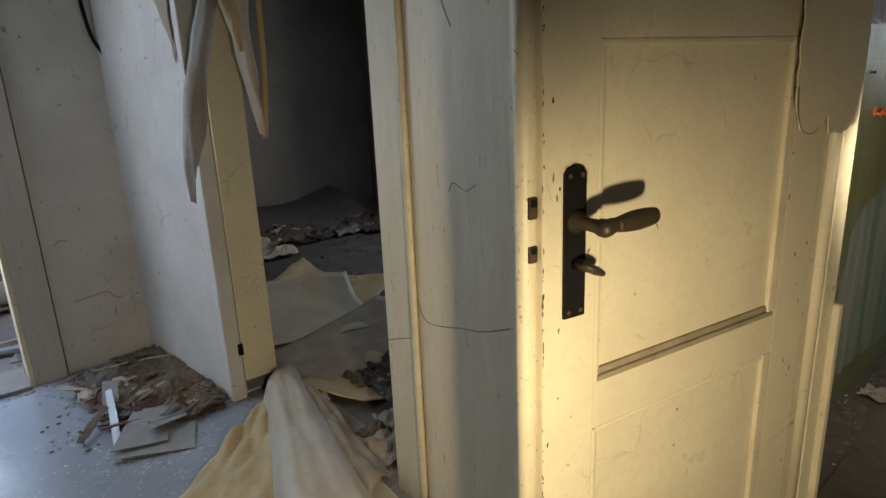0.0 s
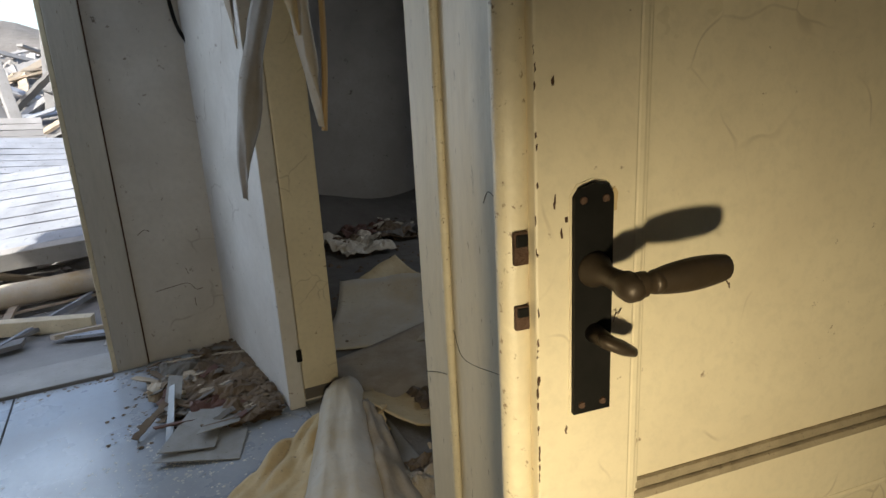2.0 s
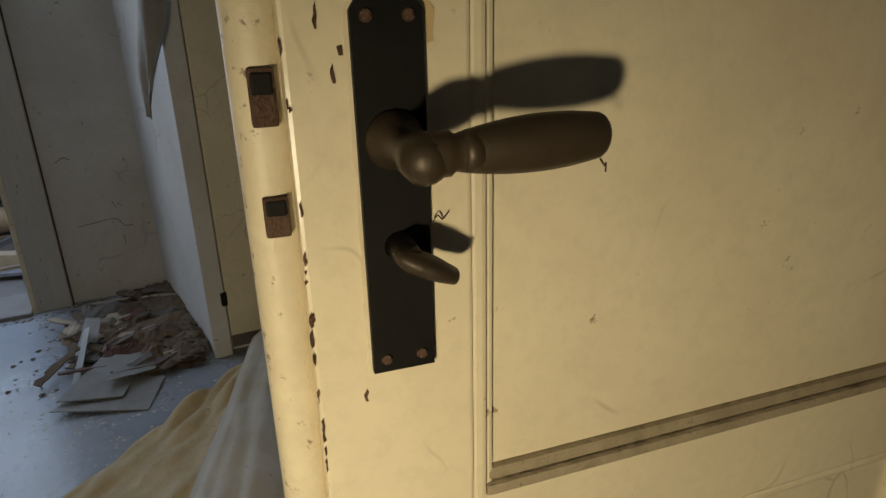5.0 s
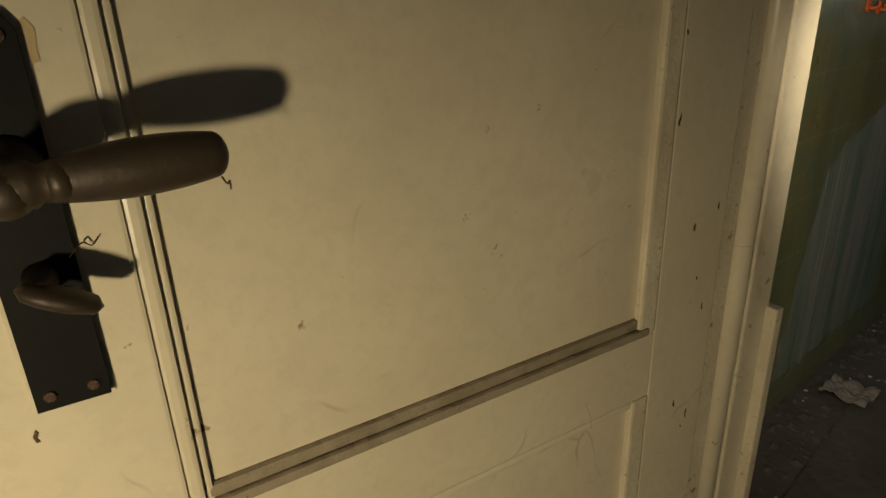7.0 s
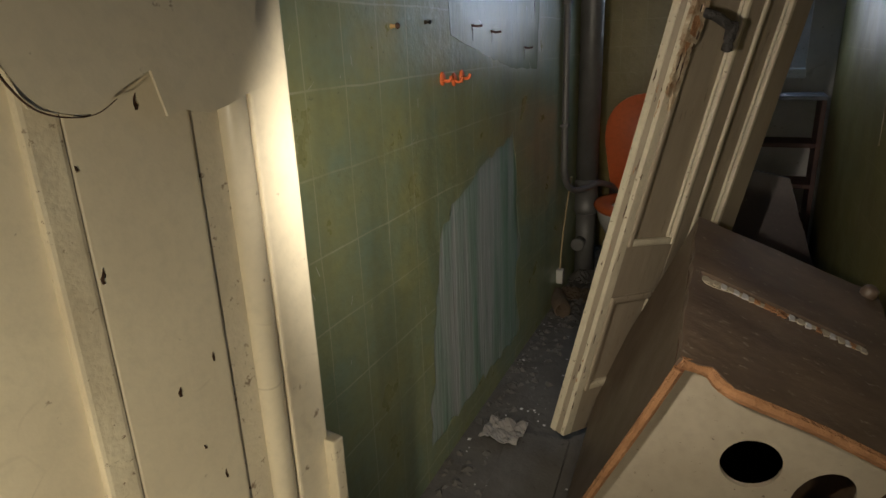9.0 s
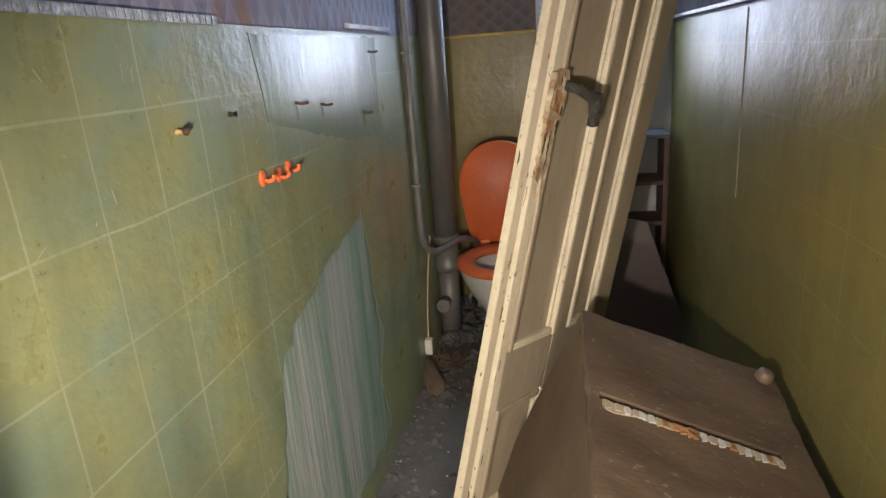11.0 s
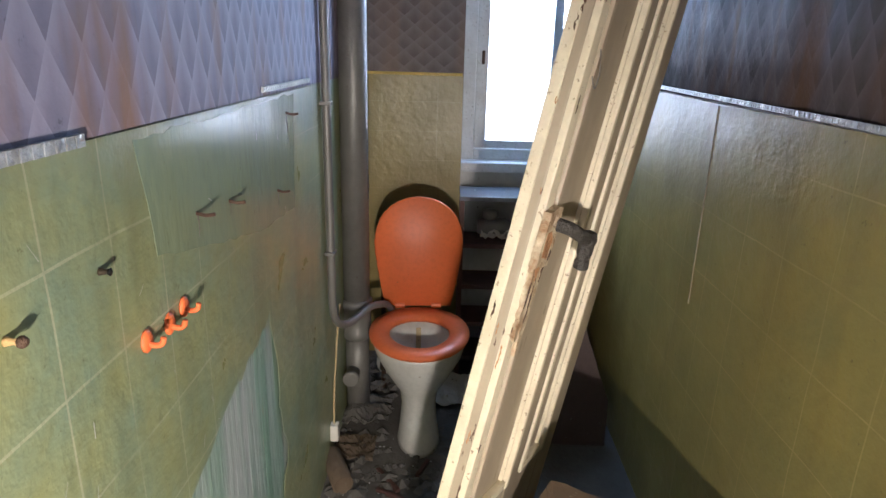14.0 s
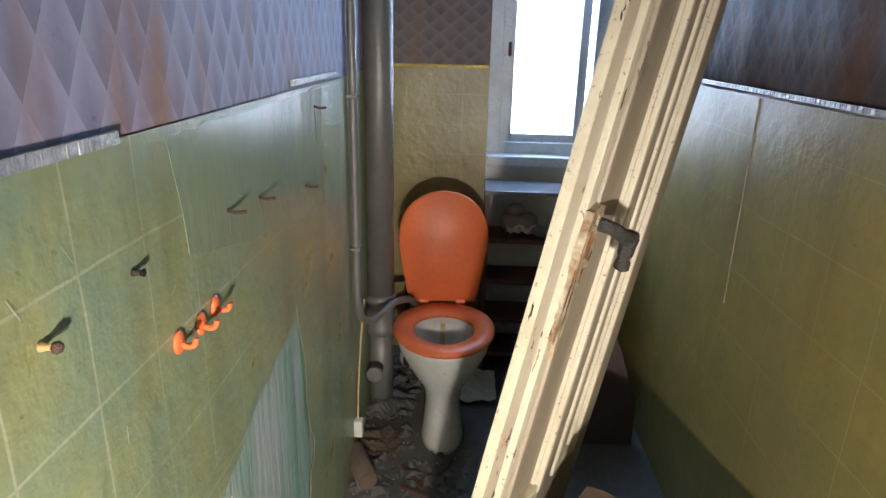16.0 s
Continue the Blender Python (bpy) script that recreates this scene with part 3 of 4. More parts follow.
for k in range(26):
    x = rnd.choice((rnd.uniform(.02, .06), rnd.uniform(.15, .62), rnd.uniform(.66, .76)))
    y0 = .0070 if .14 < x < .634 else (-.0072 if x < .127 else -.0004)
    z = rnd.uniform(.3, 1.26)
    chip = slab(ragged([(x, z), (x + rnd.uniform(.001, .003), z), (x + rnd.uniform(.0, .003), z + rnd.uniform(.003, .016)), (x - .001, z + .005)], .003, .001, k), [], lambda u, v, d: (u, y0 - d, v), .0006)
    part("paint_chip", chip, RUST, door)
for k in range(58):
    z = rnd.uniform(.25, 1.5)
    x, hh = rnd.uniform(.0125, .0150), rnd.uniform(.003, .014)
    part("paint_chip", slab(ragged([(x, z), (x + rnd.uniform(.0005, .0022), z + .002), (x + rnd.uniform(.0002, .0015), z + hh), (x - .0005, z + hh * .8)], .003, .0009, k + 50), [], lambda u, v, d: (u, -.0073 - d, v), .0006), RUST, door)
# torn card hanging over the hinge side
hang = root("hanging_card", LEAF, "torn cream cardboard hanging over the door", "torn card")
card = ragged([(.628, 1.118), (.665, 1.108), (.722, 1.138), (.730, 1.102), (.79, 1.105), (.832, 1.118), (.840, 1.20), (.838, 1.75), (.595, 1.75), (.606, 1.30), (.609, 1.16)], .02, .004, 11)
part("sheet", slab(card, [], lambda u, v, d: (u, -.030 + d - .02 * max(0, 1.2 - v), v), .003), CREAM, hang)
# dark tube paints the shaded brown rim of the card's torn corner
part("torn_edge", tube([(.608, -.0315, 1.20), (.611, -.033, 1.16), (.616, -.034, 1.138), (.630, -.0345, 1.118), (.650, -.0345, 1.110), (.672, -.0335, 1.110), (.690, -.0325, 1.119)], .0012, 6, .3), RUST, hang, "brown torn edge with its shade in the colour")

# ---- leaning door in the closet ----
W, U = Vector((.868, -.466, -.172)).normalized(), Vector((.0814, -.2081, .9747))
U = (U - W * U.dot(W)).normalized()
N = W.cross(U)
LM = Matrix((W, -N, U)).transposed().to_4x4()
LM.translation = (2.540, .423, .104)
lean = root("leaning_door", LM, "unhinged cream double-panel door leaning on the closet wall", "door")
LW = .56
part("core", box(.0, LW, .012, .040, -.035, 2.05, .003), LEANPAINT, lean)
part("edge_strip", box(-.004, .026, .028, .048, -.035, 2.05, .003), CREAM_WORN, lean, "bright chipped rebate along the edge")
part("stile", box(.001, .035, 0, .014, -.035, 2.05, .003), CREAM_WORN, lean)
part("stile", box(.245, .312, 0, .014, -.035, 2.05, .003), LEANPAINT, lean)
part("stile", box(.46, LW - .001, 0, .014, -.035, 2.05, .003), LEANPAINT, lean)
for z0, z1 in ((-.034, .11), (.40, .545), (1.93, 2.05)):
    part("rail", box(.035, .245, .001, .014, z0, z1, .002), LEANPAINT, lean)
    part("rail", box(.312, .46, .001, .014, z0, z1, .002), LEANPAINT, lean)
# paler paint on ridges and lower ledges puts the torch's highlights into colour
for x0, x1 in ((.035, .245), (.312, .46)):
    for z0, z1 in ((.11, .40), (.545, 1.93)):
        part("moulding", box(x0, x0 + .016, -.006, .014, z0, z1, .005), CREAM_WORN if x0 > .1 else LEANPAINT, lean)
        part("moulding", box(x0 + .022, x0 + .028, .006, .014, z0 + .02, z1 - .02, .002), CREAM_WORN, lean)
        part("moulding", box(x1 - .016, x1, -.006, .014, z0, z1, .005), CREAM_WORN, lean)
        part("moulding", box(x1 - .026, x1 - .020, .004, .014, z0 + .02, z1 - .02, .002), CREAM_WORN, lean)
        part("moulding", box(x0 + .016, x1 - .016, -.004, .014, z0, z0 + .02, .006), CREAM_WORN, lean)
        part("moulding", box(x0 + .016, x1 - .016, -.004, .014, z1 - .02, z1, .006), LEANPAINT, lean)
part("lock_box", slab(ragged([(-.004, 1.06), (.050, 1.06), (.054, 1.10), (.052, 1.158), (.030, 1.160), (-.002, 1.150)], .012, .0025, 14), [[(.022, 1.128), (.036, 1.128), (.036, 1.146), (.022, 1.146)]], lambda u, v, d: (u, -.012 + d, v), .013), ROTCREAM, lean, "chipped lock case")
part("keyhole", box(.0225, .0355, -.007, -.002, 1.1285, 1.1455, .001), BLACK, lean)
part("bare_wood", slab(ragged([(.004, 1.065), (.050, 1.068), (.047, 1.02), (.040, .99), (.046, .965), (.038, .93), (.030, .90), (.024, .93), (.018, .96), (.012, .93), (.002, .94)], .010, .004, 4), [], lambda u, v, d: (u, -.007 + d, v), .008), ROTCREAM, lean, "splintered painted wood under the lock")
for k, pts in enumerate((((.008, 1.115), (.022, 1.120), (.036, 1.108), (.034, 1.075), (.028, 1.05), (.020, 1.035), (.010, 1.07)), ((.026, 1.04), (.029, 1.035), (.028, .985), (.025, .96), (.0245, 1.0)), ((.041, 1.09), (.047, 1.085), (.046, 1.04), (.042, 1.03)), ((.006, 1.03), (.010, 1.035), (.011, 1.00), (.007, .99)))):
    part("rot", slab(ragged(list(pts), .007, .003, 30 + k), [], lambda u, v, d: (u, (-.0130 if v > 1.07 else -.0080) + d, v), .0014), RUST if k else CHIP, lean, "rotten brown wood")
hd = part("handle", tube([(.046, -.008, 1.130), (.060, -.030, 1.127), (.085, -.043, 1.118), (.108, -.048, 1.112)], .0115, 12), GRIME, lean, "dark cobwebbed handle stub", True)
part("handle_end", lathe([(.006, -.052), (.013, -.048), (.0125, -.036), (.010, -.030), (.013, -.022), (.0135, -.006), (.016, .004), (.013, .016), (.005, .019)], 'Z', 14), GRIME, lean, "grimy turned handle end", True).matrix_local = pose(.114, -.048, 1.108, 0, -8, 0)
rnd = random.Random(21)
for k in range(26):
    z = rnd.uniform(.05, 1.9)
    x = rnd.uniform(-.002, .012)
    q = slab(ragged([(x, z), (x + rnd.uniform(.001, .003), z + .004), (x + rnd.uniform(.0005, .002), z + rnd.uniform(.006, .03)), (x - .0005, z + .01)], .004, .0012, k), [], lambda u, v, d: (u, -.0012 + d, v), .001)
    part("paint_chip", q, RUST, lean)
for k in range(34):
    z, y = rnd.uniform(.0, 1.9), rnd.uniform(.004, .038)
    h = rnd.uniform(.006, .045)
    part("paint_chip", slab(ragged([(y, z), (y + rnd.uniform(.001, .004), z + .004), (y + rnd.uniform(.0005, .002), z + h), (y - .001, z + h * .6)], .004, .0016, k + 200), [], lambda u, v, d: ((-.0042 if u > .028 else .0008) - d, u, v), .0008), rnd.choice((RUST, CHIP, RUST)), lean)
part("cobweb", tube([(.03, -.004, 1.36), (.045, -.008, 1.345), (.055, -.006, 1.37), (.03, -.006, 1.40)], .0012, 5), DIRT, lean)

# ---- toppled cabinet ----
cn = Vector((-.147, -.390, .909)).normalized()
ca = Vector((.60, .01, .098))
ca = (ca - cn * ca.dot(cn)).normalized()
cb = cn.cross(ca)
CM = Matrix((ca, cb, cn)).transposed().to_4x4()
CM.translation = (2.075, .120, .612)
cab = root("toppled_cabinet", CM, "toppled dusty brown wooden cabinet with a torn front", "cabinet")
CL, CW, CD = .60, .445, .60
top_out = ragged([(0, 0), (.02, -.06), (-.012, -.10), (.0, -.25), (-.005, -CW), (CL, -CW), (CL, 0)], .03, .004, 2)
part("top", slab(top_out, [[(.315, -.02), (.335, -.02), (.335, -.375), (.315, -.375)]], lambda u, v, d: (u, v, -d), .018), DUSTBROWN, cab, "dusty brown panel with a slot")
part("torn_edge", tube([(.002, -.005, -.010), (.02, -.06, -.014), (-.010, -.10, -.012), (.0, -.25, -.010), (-.004, -.44, -.010)], .012, 8), CHIP, cab, "torn orange chipboard edge")
part("slot_edge", slab(ragged([(.290, -.03), (.316, -.025), (.316, -.37), (.300, -.36), (.304, -.2)], .012, .005, 77), [], lambda u, v, d: (u, v, .0015 - d), .004), BOXCREAM, cab, "chipped pale slot edge")
part("side", box(.0, CL, -.018, 0, -CD, -.019, .002), BROWN, cab)
part("side", box(.0, CL, -CW, -CW + .018, -CD, -.019, .002), BROWN, cab)
part("back", box(CL - .012, CL, -CW + .018, -.018, -CD, -.019, .001), BROWN, cab)
part("base", box(.0, CL, -CW + .018, -.018, -CD, -CD + .018, .001), BROWN, cab)
part("front_edge", tube([(-.002, -.009, -.02), (-.004, -.010, -.2), (-.002, -.009, -.4), (-.003, -.009, -.59)], .010, 8), CHIP, cab, "bare chipboard edge of the side")
oval = [(-.225 + .052 * math.cos(a), -.175 + .062 * math.sin(a)) for a in [2 * math.pi * k / 28 for k in range(28)]]
oval2 = [(-.36 + .045 * math.cos(a), -.175 + .075 * math.sin(a)) for a in [2 * math.pi * k / 28 for k in range(28)]]
part("inner_board", slab([(-.02, -CD + .02), (-.02, -.022), (-CW + .02, -.022), (-CW + .02, -CD + .02)], [oval, oval2], lambda u, v, d: (.035 + d, u, v), .010), BOXCREAM, cab, "cream inner board with oval holes")
ft = part("foot", lathe([(.017, -.002), (.020, .006), (.016, .022), (.010, .026)], 'Z', 16), DUSTBROWN, cab, "round wooden foot stub", True)
ft.location = (CL - .03, -CW + .03, 0)

# dark board leaning behind it
brd = slab(ragged([(.06, .0), (-.300, .0), (-.302, .19), (-.215, .42), (-.16, .58), (.06, .62)], .06, .002, 6), [], lambda u, v, d: (3.80 + .12 * v + d, u, v), .018)
tagged(part("dark_board", brd, NAVY), "dark brown board standing against the closet wall", "board")

# ---- toilet ----
wc = root("toilet", pose(3.945, .436, 0, 0, 0, 4.5), "white pedestal toilet with raised orange lid", "toilet")


def egg(cx, a, b, z, seg=32):
    """Egg-shaped ring; the front points towards -x."""
    return [(cx - a * math.cos(t) * (1.0 if math.cos(t) > 0 else .85), b * math.sin(t), z) for t in [2 * math.pi * k / seg for k in range(seg)]]


def loft(rings, close=True):
    bm = bmesh.new()
    rr = [[bm.verts.new(p) for p in r] for r in rings]
    n = len(rr[0])
    for a, b in zip(rr, rr[1:]):
        for i in range(n):
            bm.faces.new((a[i], a[(i + 1) % n], b[(i + 1) % n], b[i]))
    if close:
        bm.faces.new(rr[0])
        bm.faces.new(rr[-1][::-1])
    return bm


part("bowl", loft([egg(-.12, .140, .084, 0), egg(-.12, .136, .080, .02), egg(-.11, .115, .073, .07), egg(-.09, .105, .066, .15), egg(-.085, .115, .076, .21), egg(-.07, .17, .125, .28), egg(-.05, .215, .168, .35), egg(-.04, .235, .182, .395),
                  egg(-.04, .235, .182, .408), egg(-.05, .165, .125, .405), egg(-.06, .14, .105, .34), egg(-.05, .09, .07, .27), egg(-.04, .05, .04, .23)]), PORCELAIN, wc, smooth=True)
part("water", loft([egg(-.05, .10, .075, .272), egg(-.05, .10, .075, .276)]), DARKSEAT, wc, "dark dirty bowl bottom")
part("rust_streak", box(.035, .042, -.010, .010, .30, .395, .002), OCHRE, wc, "rust streak in the bowl")
part("seat", loft([egg(-.04, .240, .190, .409), egg(-.04, .250, .195, .418), egg(-.04, .245, .190, .430), egg(-.055, .20, .16, .436), egg(-.06, .150, .118, .430), egg(-.06, .145, .114, .418), egg(-.06, .150, .12, .409), egg(-.04, .240, .190, .409)], False), ORANGE, wc, "orange plastic seat", True)
def lid_ring(s, d):
    """Flat-footed lid outline, widest above its middle and rounded at the top."""
    left = []
    for k in range(15):
        v = k / 14
        h = .46 * (1 - (1 - v) ** 1.6)
        w = .135 + .046 * min(1, h / .25) ** .8
        if h > .25:
            w = .181 * max(.0, 1 - ((h - .25) / .2101) ** 2.5) ** .5
        left.append((w, h))
    ring = [(w, h) for w, h in left] + [(-w, h) for w, h in left[::-1]]
    return [(.172 + d + .055 * (.23 + (h - .23) * s), w * s, .436 + .23 + (h - .23) * s) for w, h in ring]


lid_r = [lid_ring(.97, -.009), lid_ring(1.0, -.004), lid_ring(1.0, .004), lid_ring(.96, .009), lid_ring(.03, .0095)]
part("lid", loft([lid_ring(.03, -.0095)] + lid_r), ORANGE, wc, "raised orange plastic lid", True)
for y in (-.075, .075):
    h = part("hinge", lathe([(.012, -.02), (.012, .02)], 'Y', 12), ORANGE, wc)
    h.location = (.165, y, .440)
part("outlet", tube([(.08, 0, .30), (.18, .04, .24), (.24, .08, .16), (.30, .14, .10)], .05, 14), PORCELAIN, wc, smooth=True)

# ---- pipes ----
stack = root("soil_pipe", pose(4.01, .6895, 0), "silver-painted cast iron soil pipe with a collar", "pipe")
part("pipe", lathe([(.048, 0), (.047, .2), (.047, .34)], seg=24), PIPE, stack, smooth=True)
part("collar", lathe([(.047, .335), (.060, .345), (.060, .37), (.056, .38), (.056, .47), (.062, .475), (.062, .50), (.052, .506)], seg=28), PIPE, stack, smooth=True)
part("pipe_upper", lathe([(.052, .50), (.052, 1.3), (.052, H)], seg=24), PIPE, stack, smooth=True)
part("branch", lathe([(.026, -.115), (.032, -.115), (.032, -.095), (.027, -.09), (.027, -.03)], 'X', 18), PIPE, stack, "open branch socket", True).location = (0, .012, .20)
feed = root("water_pipe", pose(3.68, .722, 0), "thin grey water pipe bending to the toilet", "pipe")
part("pipe", tube([(-.01, 0, H), (-.008, .0, 1.6), (.0, 0, 1.0), (.0, 0, .66), (.004, -.002, .59), (.03, -.010, .535), (.09, -.032, .50), (.17, -.062, .495), (.26, -.10, .50), (.36, -.145, .47), (.42, -.165, .42)], .014, 12), PIPE, feed, smooth=True)
for z in (1.29, .80):
    part("clip", box(-.022, .022, -.016, .018, z - .006, z + .006, .002), PIPE, feed)
thin = root("rusty_pipe", pose(4.17, .60, 0), "thin rusty pipe beside the soil pipe", "pipe")
part("pipe", tube([(0, 0, .02), (0, 0, .4), (.01, 0, .66)], .010, 10), RUST, thin)
part("joint", lathe([(.012, .10), (.017, .105), (.017, .135), (.012, .14)], seg=12), BRONZE, thin)
soc = root("junction_box", pose(3.66, .73, .12), "small white cable junction low on the wall", "junction box")
part("body", box(-.018, .018, -.022, .009, -.03, .035, .005), PORCELAIN, soc)
part("cable", tube([(0, -.005, .035), (.05, 0, .15), (.12, .0, .3), (.2, .0, .42)], .004, 6), OCHRE, soc)

# ---- window ----
win = root("window_1", pose(NX, 0, 0), "weathered white wooden casement window, panes bright", "window")
win["kind"] = "structure"
cx = .085
for y0, y1, z0, z1 in ((WY1 - .055, WY1, WZ0, WZ1), (WY0, WY0 + .055, WZ0, WZ1), (WY0 + .055, WY1 - .055, WZ0, WZ0 + .05), (WY0 + .055, WY1 - .055, WZ1 - .06, WZ1)):
    part("frame", box(cx - .06, cx + .03, y0, y1, z0, z1, .004), WFRAME, win)
for y0, y1, z0, z1 in ((.178, .228, 1.012, 2.09), (-.145, -.105, 1.012, 2.09), (-.105, .178, 1.012, 1.065), (-.105, .178, 2.04, 2.09)):
    part("sash", box(cx - .03, cx + .012, y0, y1, z0, z1, .004), WFRAME, win)
part("inner_bead", box(cx - .045, cx - .03, .176, .186, 1.06, 2.04, .002), WFRAME, win)
pane = part("pane", box(cx + .0, cx + .004, -.105, .178, 1.065, 2.04, 0), GLASS, win)
pane.visible_shadow = False
part("latch", box(cx - .05, cx - .031, .192, .206, 1.40, 1.46, .005), RUST, win, "dark window catch")
part("sill", box(-.055, .05, WY0 - .0, WY1 + .0, WZ0 - .045, WZ0 - .002, .006), WFRAME, win)
structure(part("backdrop_sky", box(6.2, 6.25, -2, 2, .5, 4.5, 0), SKYGLOW), "plain white overcast sky")

# ---- shelf under the window ----
sh = root("shelf_unit", pose(NX - .26, 0, 0), "dark red-brown open shelf unit below the window", "shelf")
part("top", box(-.02, .20, -.30, .288, .852, .872, .003), SHELFTOP, sh, "glossy shelf top with the window's blue light in its colour")
part("side", box(0, .20, .266, .286, 0, .851, .002), SHELFRED, sh)
part("side", box(0, .20, -.30, -.28, 0, .851, .002), SHELFRED, sh)
for z in (.11, .28, .46, .65):
    part("shelf", box(.0, .20, -.28, .266, z - .012, z + .008, .002), SHELFRED, sh)
tap = root("old_tap", pose(4.36, .13, .660), "grime-covered old metal tap lying on the shelf", "tap")
tap.scale = (1.5, 1.5, 1.5)
part("body", lathe([(.018, -.05), (.028, -.03), (.024, .0), (.030, .02), (.020, .05)], 'Y', 14), PIPE, tap, smooth=True).location = (0, 0, .04)
part("spout", tube([(0, -.03, .03), (-.03, -.06, .02), (-.04, -.10, .03), (-.03, -.13, .05)], .017, 10), PIPE, tap, smooth=True)
part("knob", lathe([(.012, .0), (.024, .008), (.024, .025), (.012, .032)], 'Z', 12), PIPE, tap, smooth=True).location = (-.005, .015, .062)
part("rag", cloth(lambda u, v: (-.03 + .05 * u, -.06 + .1 * v, .005 + .03 * abs(math.sin(u * 5 + v * 7))), 8, 8), PAPER, tap)

# ---- things on the green wall ----
rack = root("hook_rack", pose(2.530, .738, 1.064), "three orange plastic wall hooks in a row", "hook")
for x, dz in ((-.062, .004), (.008, -.002), (.060, .003)):
    disc = part("disc", lathe([(.014, 0), (.014, -.003), (.010, -.006)], 'Y', 20, 1, 1.2), ORANGE, rack, smooth=True)
    disc.location = (x, 0, dz)
    part("hook", tube([(0, -.003, -.003), (0, -.014, -.006), (.001, -.022, -.003), (.001, -.025, .006)], .0042, 10), ORANGE, disc, smooth=True)


def peg(x, z, big):
    p = root("wall_peg", pose(x, .738, z) @ Matrix.Scale(.72, 4), "turned brown wooden peg" if big else "small broken metal wall peg", "peg")
    part("stem", lathe([(.007, .0), (.006, -.004), (.004, -.012), (.006, -.017)], 'Y', 14), WOOD if big else BRONZE, p, smooth=True)
    part("knob", lathe([(.004, -.016), (.008, -.019), (.009, -.023), (.006, -.028), (.002, -.030)] if big else [(.005, -.014), (.007, -.018), (.002, -.021)], 'Y', 14), RUST if big else BLACK, p, smooth=True)


peg(2.222, 1.188, True)
peg(2.386, 1.198, False)
for x, z, l in ((2.674, 1.195, .04), (2.824, 1.18, .03), (3.145, 1.13, .04), (3.255, 1.30, .09)):
    nl = root("rusty_nail", pose(x, .739, z), "bent rusty nail with a rag of cloth", "nail")
    part("shank", tube([(0, 0, 0), (.002, -.015, -.004), (.004, -.03, -.002)], .003, 8), RUST, nl)
    part("stain", tube([(0, -.001, 0), (.004, -.002, -l * .4), (.012 if l > .05 else .001, -.002, -l)], .0011, 6, .3), DIRT, nl)

# ---- rubbish in the closet ----
rnd = random.Random(5)
spots = []
for k in range(420):
    x, y = rnd.uniform(3.45, 4.5), rnd.uniform(.3, .73)
    if (x - 3.9) ** 2 / .04 + (y - .45) ** 2 / .012 < 1:
        continue
    hh = max(0, .10 - .35 * math.hypot(x - 4.15, y - .62)) + .01
    spots.append((x, y, rnd.uniform(0, hh) - .004, rnd.uniform(.006, .034)))
for k in range(260):
    x = rnd.uniform(1.75, 3.6)
    spots.append((x, .73 - abs(rnd.gauss(0, .10)), -.002, rnd.uniform(.004, .022)))
for k in range(160):
    spots.append((rnd.uniform(1.7, 3.4), rnd.uniform(-.33, .7), -.002, rnd.uniform(.003, .012)))
stuff("rubble_closet", stones(spots, 9), DIRT, "grey rubble and dirt on the closet floor", "rubble")
stuff("plaster_crumbs", stones([(rnd.uniform(1.8, 3.9), rnd.uniform(.35, .73), -.001, rnd.uniform(.003, .009)) for k in range(120)], 10), PLASTER, "pale plaster crumbs on the closet floor", "crumbs")


def crumpled(name, x, y, size, mat, label, seed):
    def fn(u, v):
        p = Vector((u * 2.2 + seed, v * 2.2, seed * .7))
        return (x + (u - .5) * size, y + (v - .5) * size, .01 + size * .28 * abs(noise.noise(p)) + size * .10 * abs(noise.noise(p * 3)))
    return tagged(part(name, cloth(fn, 16, 16, .002), mat), label, "litter")


crumpled("crumpled_rag", 3.98, .66, .22, DIRT, "crumpled grey dirty rag behind the toilet", 1)
crumpled("crumpled_rag", 4.15, .33, .24, PAPER, "crumpled dirty paper beside the toilet", 4)
crumpled("crumpled_rag", 3.72, .66, .15, RUBBLE, "crumpled brown rag near the pipe", 8)
crumpled("crumpled_rag", 2.57, .62, .12, GREYPAPER, "crumpled grey paper by the green wall", 12)
tin = root("cardboard_roll", look((3.56, .70, .036), (3.42, .64, .036)), "brown open cardboard roll lying on the floor", "roll")
roll = bmesh.new()
rings = []
for r, h in ((.036, -.09), (.037, 0), (.036, .09), (.028, .09), (.028, -.08), (.001, -.08)):
    rings.append([roll.verts.new((r * math.cos(a), r * math.sin(a), -h)) for a in [2 * math.pi * k / 22 for k in range(22)]])
for a, b in zip(rings, rings[1:]):
    for i in range(22):
        roll.faces.new((a[i], a[(i + 1) % 22], b[(i + 1) % 22], b[i]))
part("tube", roll, RUBBLE, tin, smooth=True)
for k, (x, y, a, l) in enumerate(((3.55, .52, 35, .15), (3.47, .50, 60, .12), (3.62, .40, -20, .10))):
    sp = root("splinter", pose(x, y, .008, 0, 2, a), "dark wooden splinter on the closet floor", "splinter", "splinters on the floor")
    part("wood", box(-l / 2, l / 2, -.008, .008, -.008, .006, .003), SHELFRED, sp)
fb = root("floor_board", pose(2.25, .50, .0, 0, 0, 4), "dark loose floor board in the closet", "board")
part("board", box(-.6, .35, -.10, .08, 0, .014, .003), DIRT, fb)

# ---- hall corner: litter, broken panes ----
rnd = random.Random(17)
spots, flakes = [], []
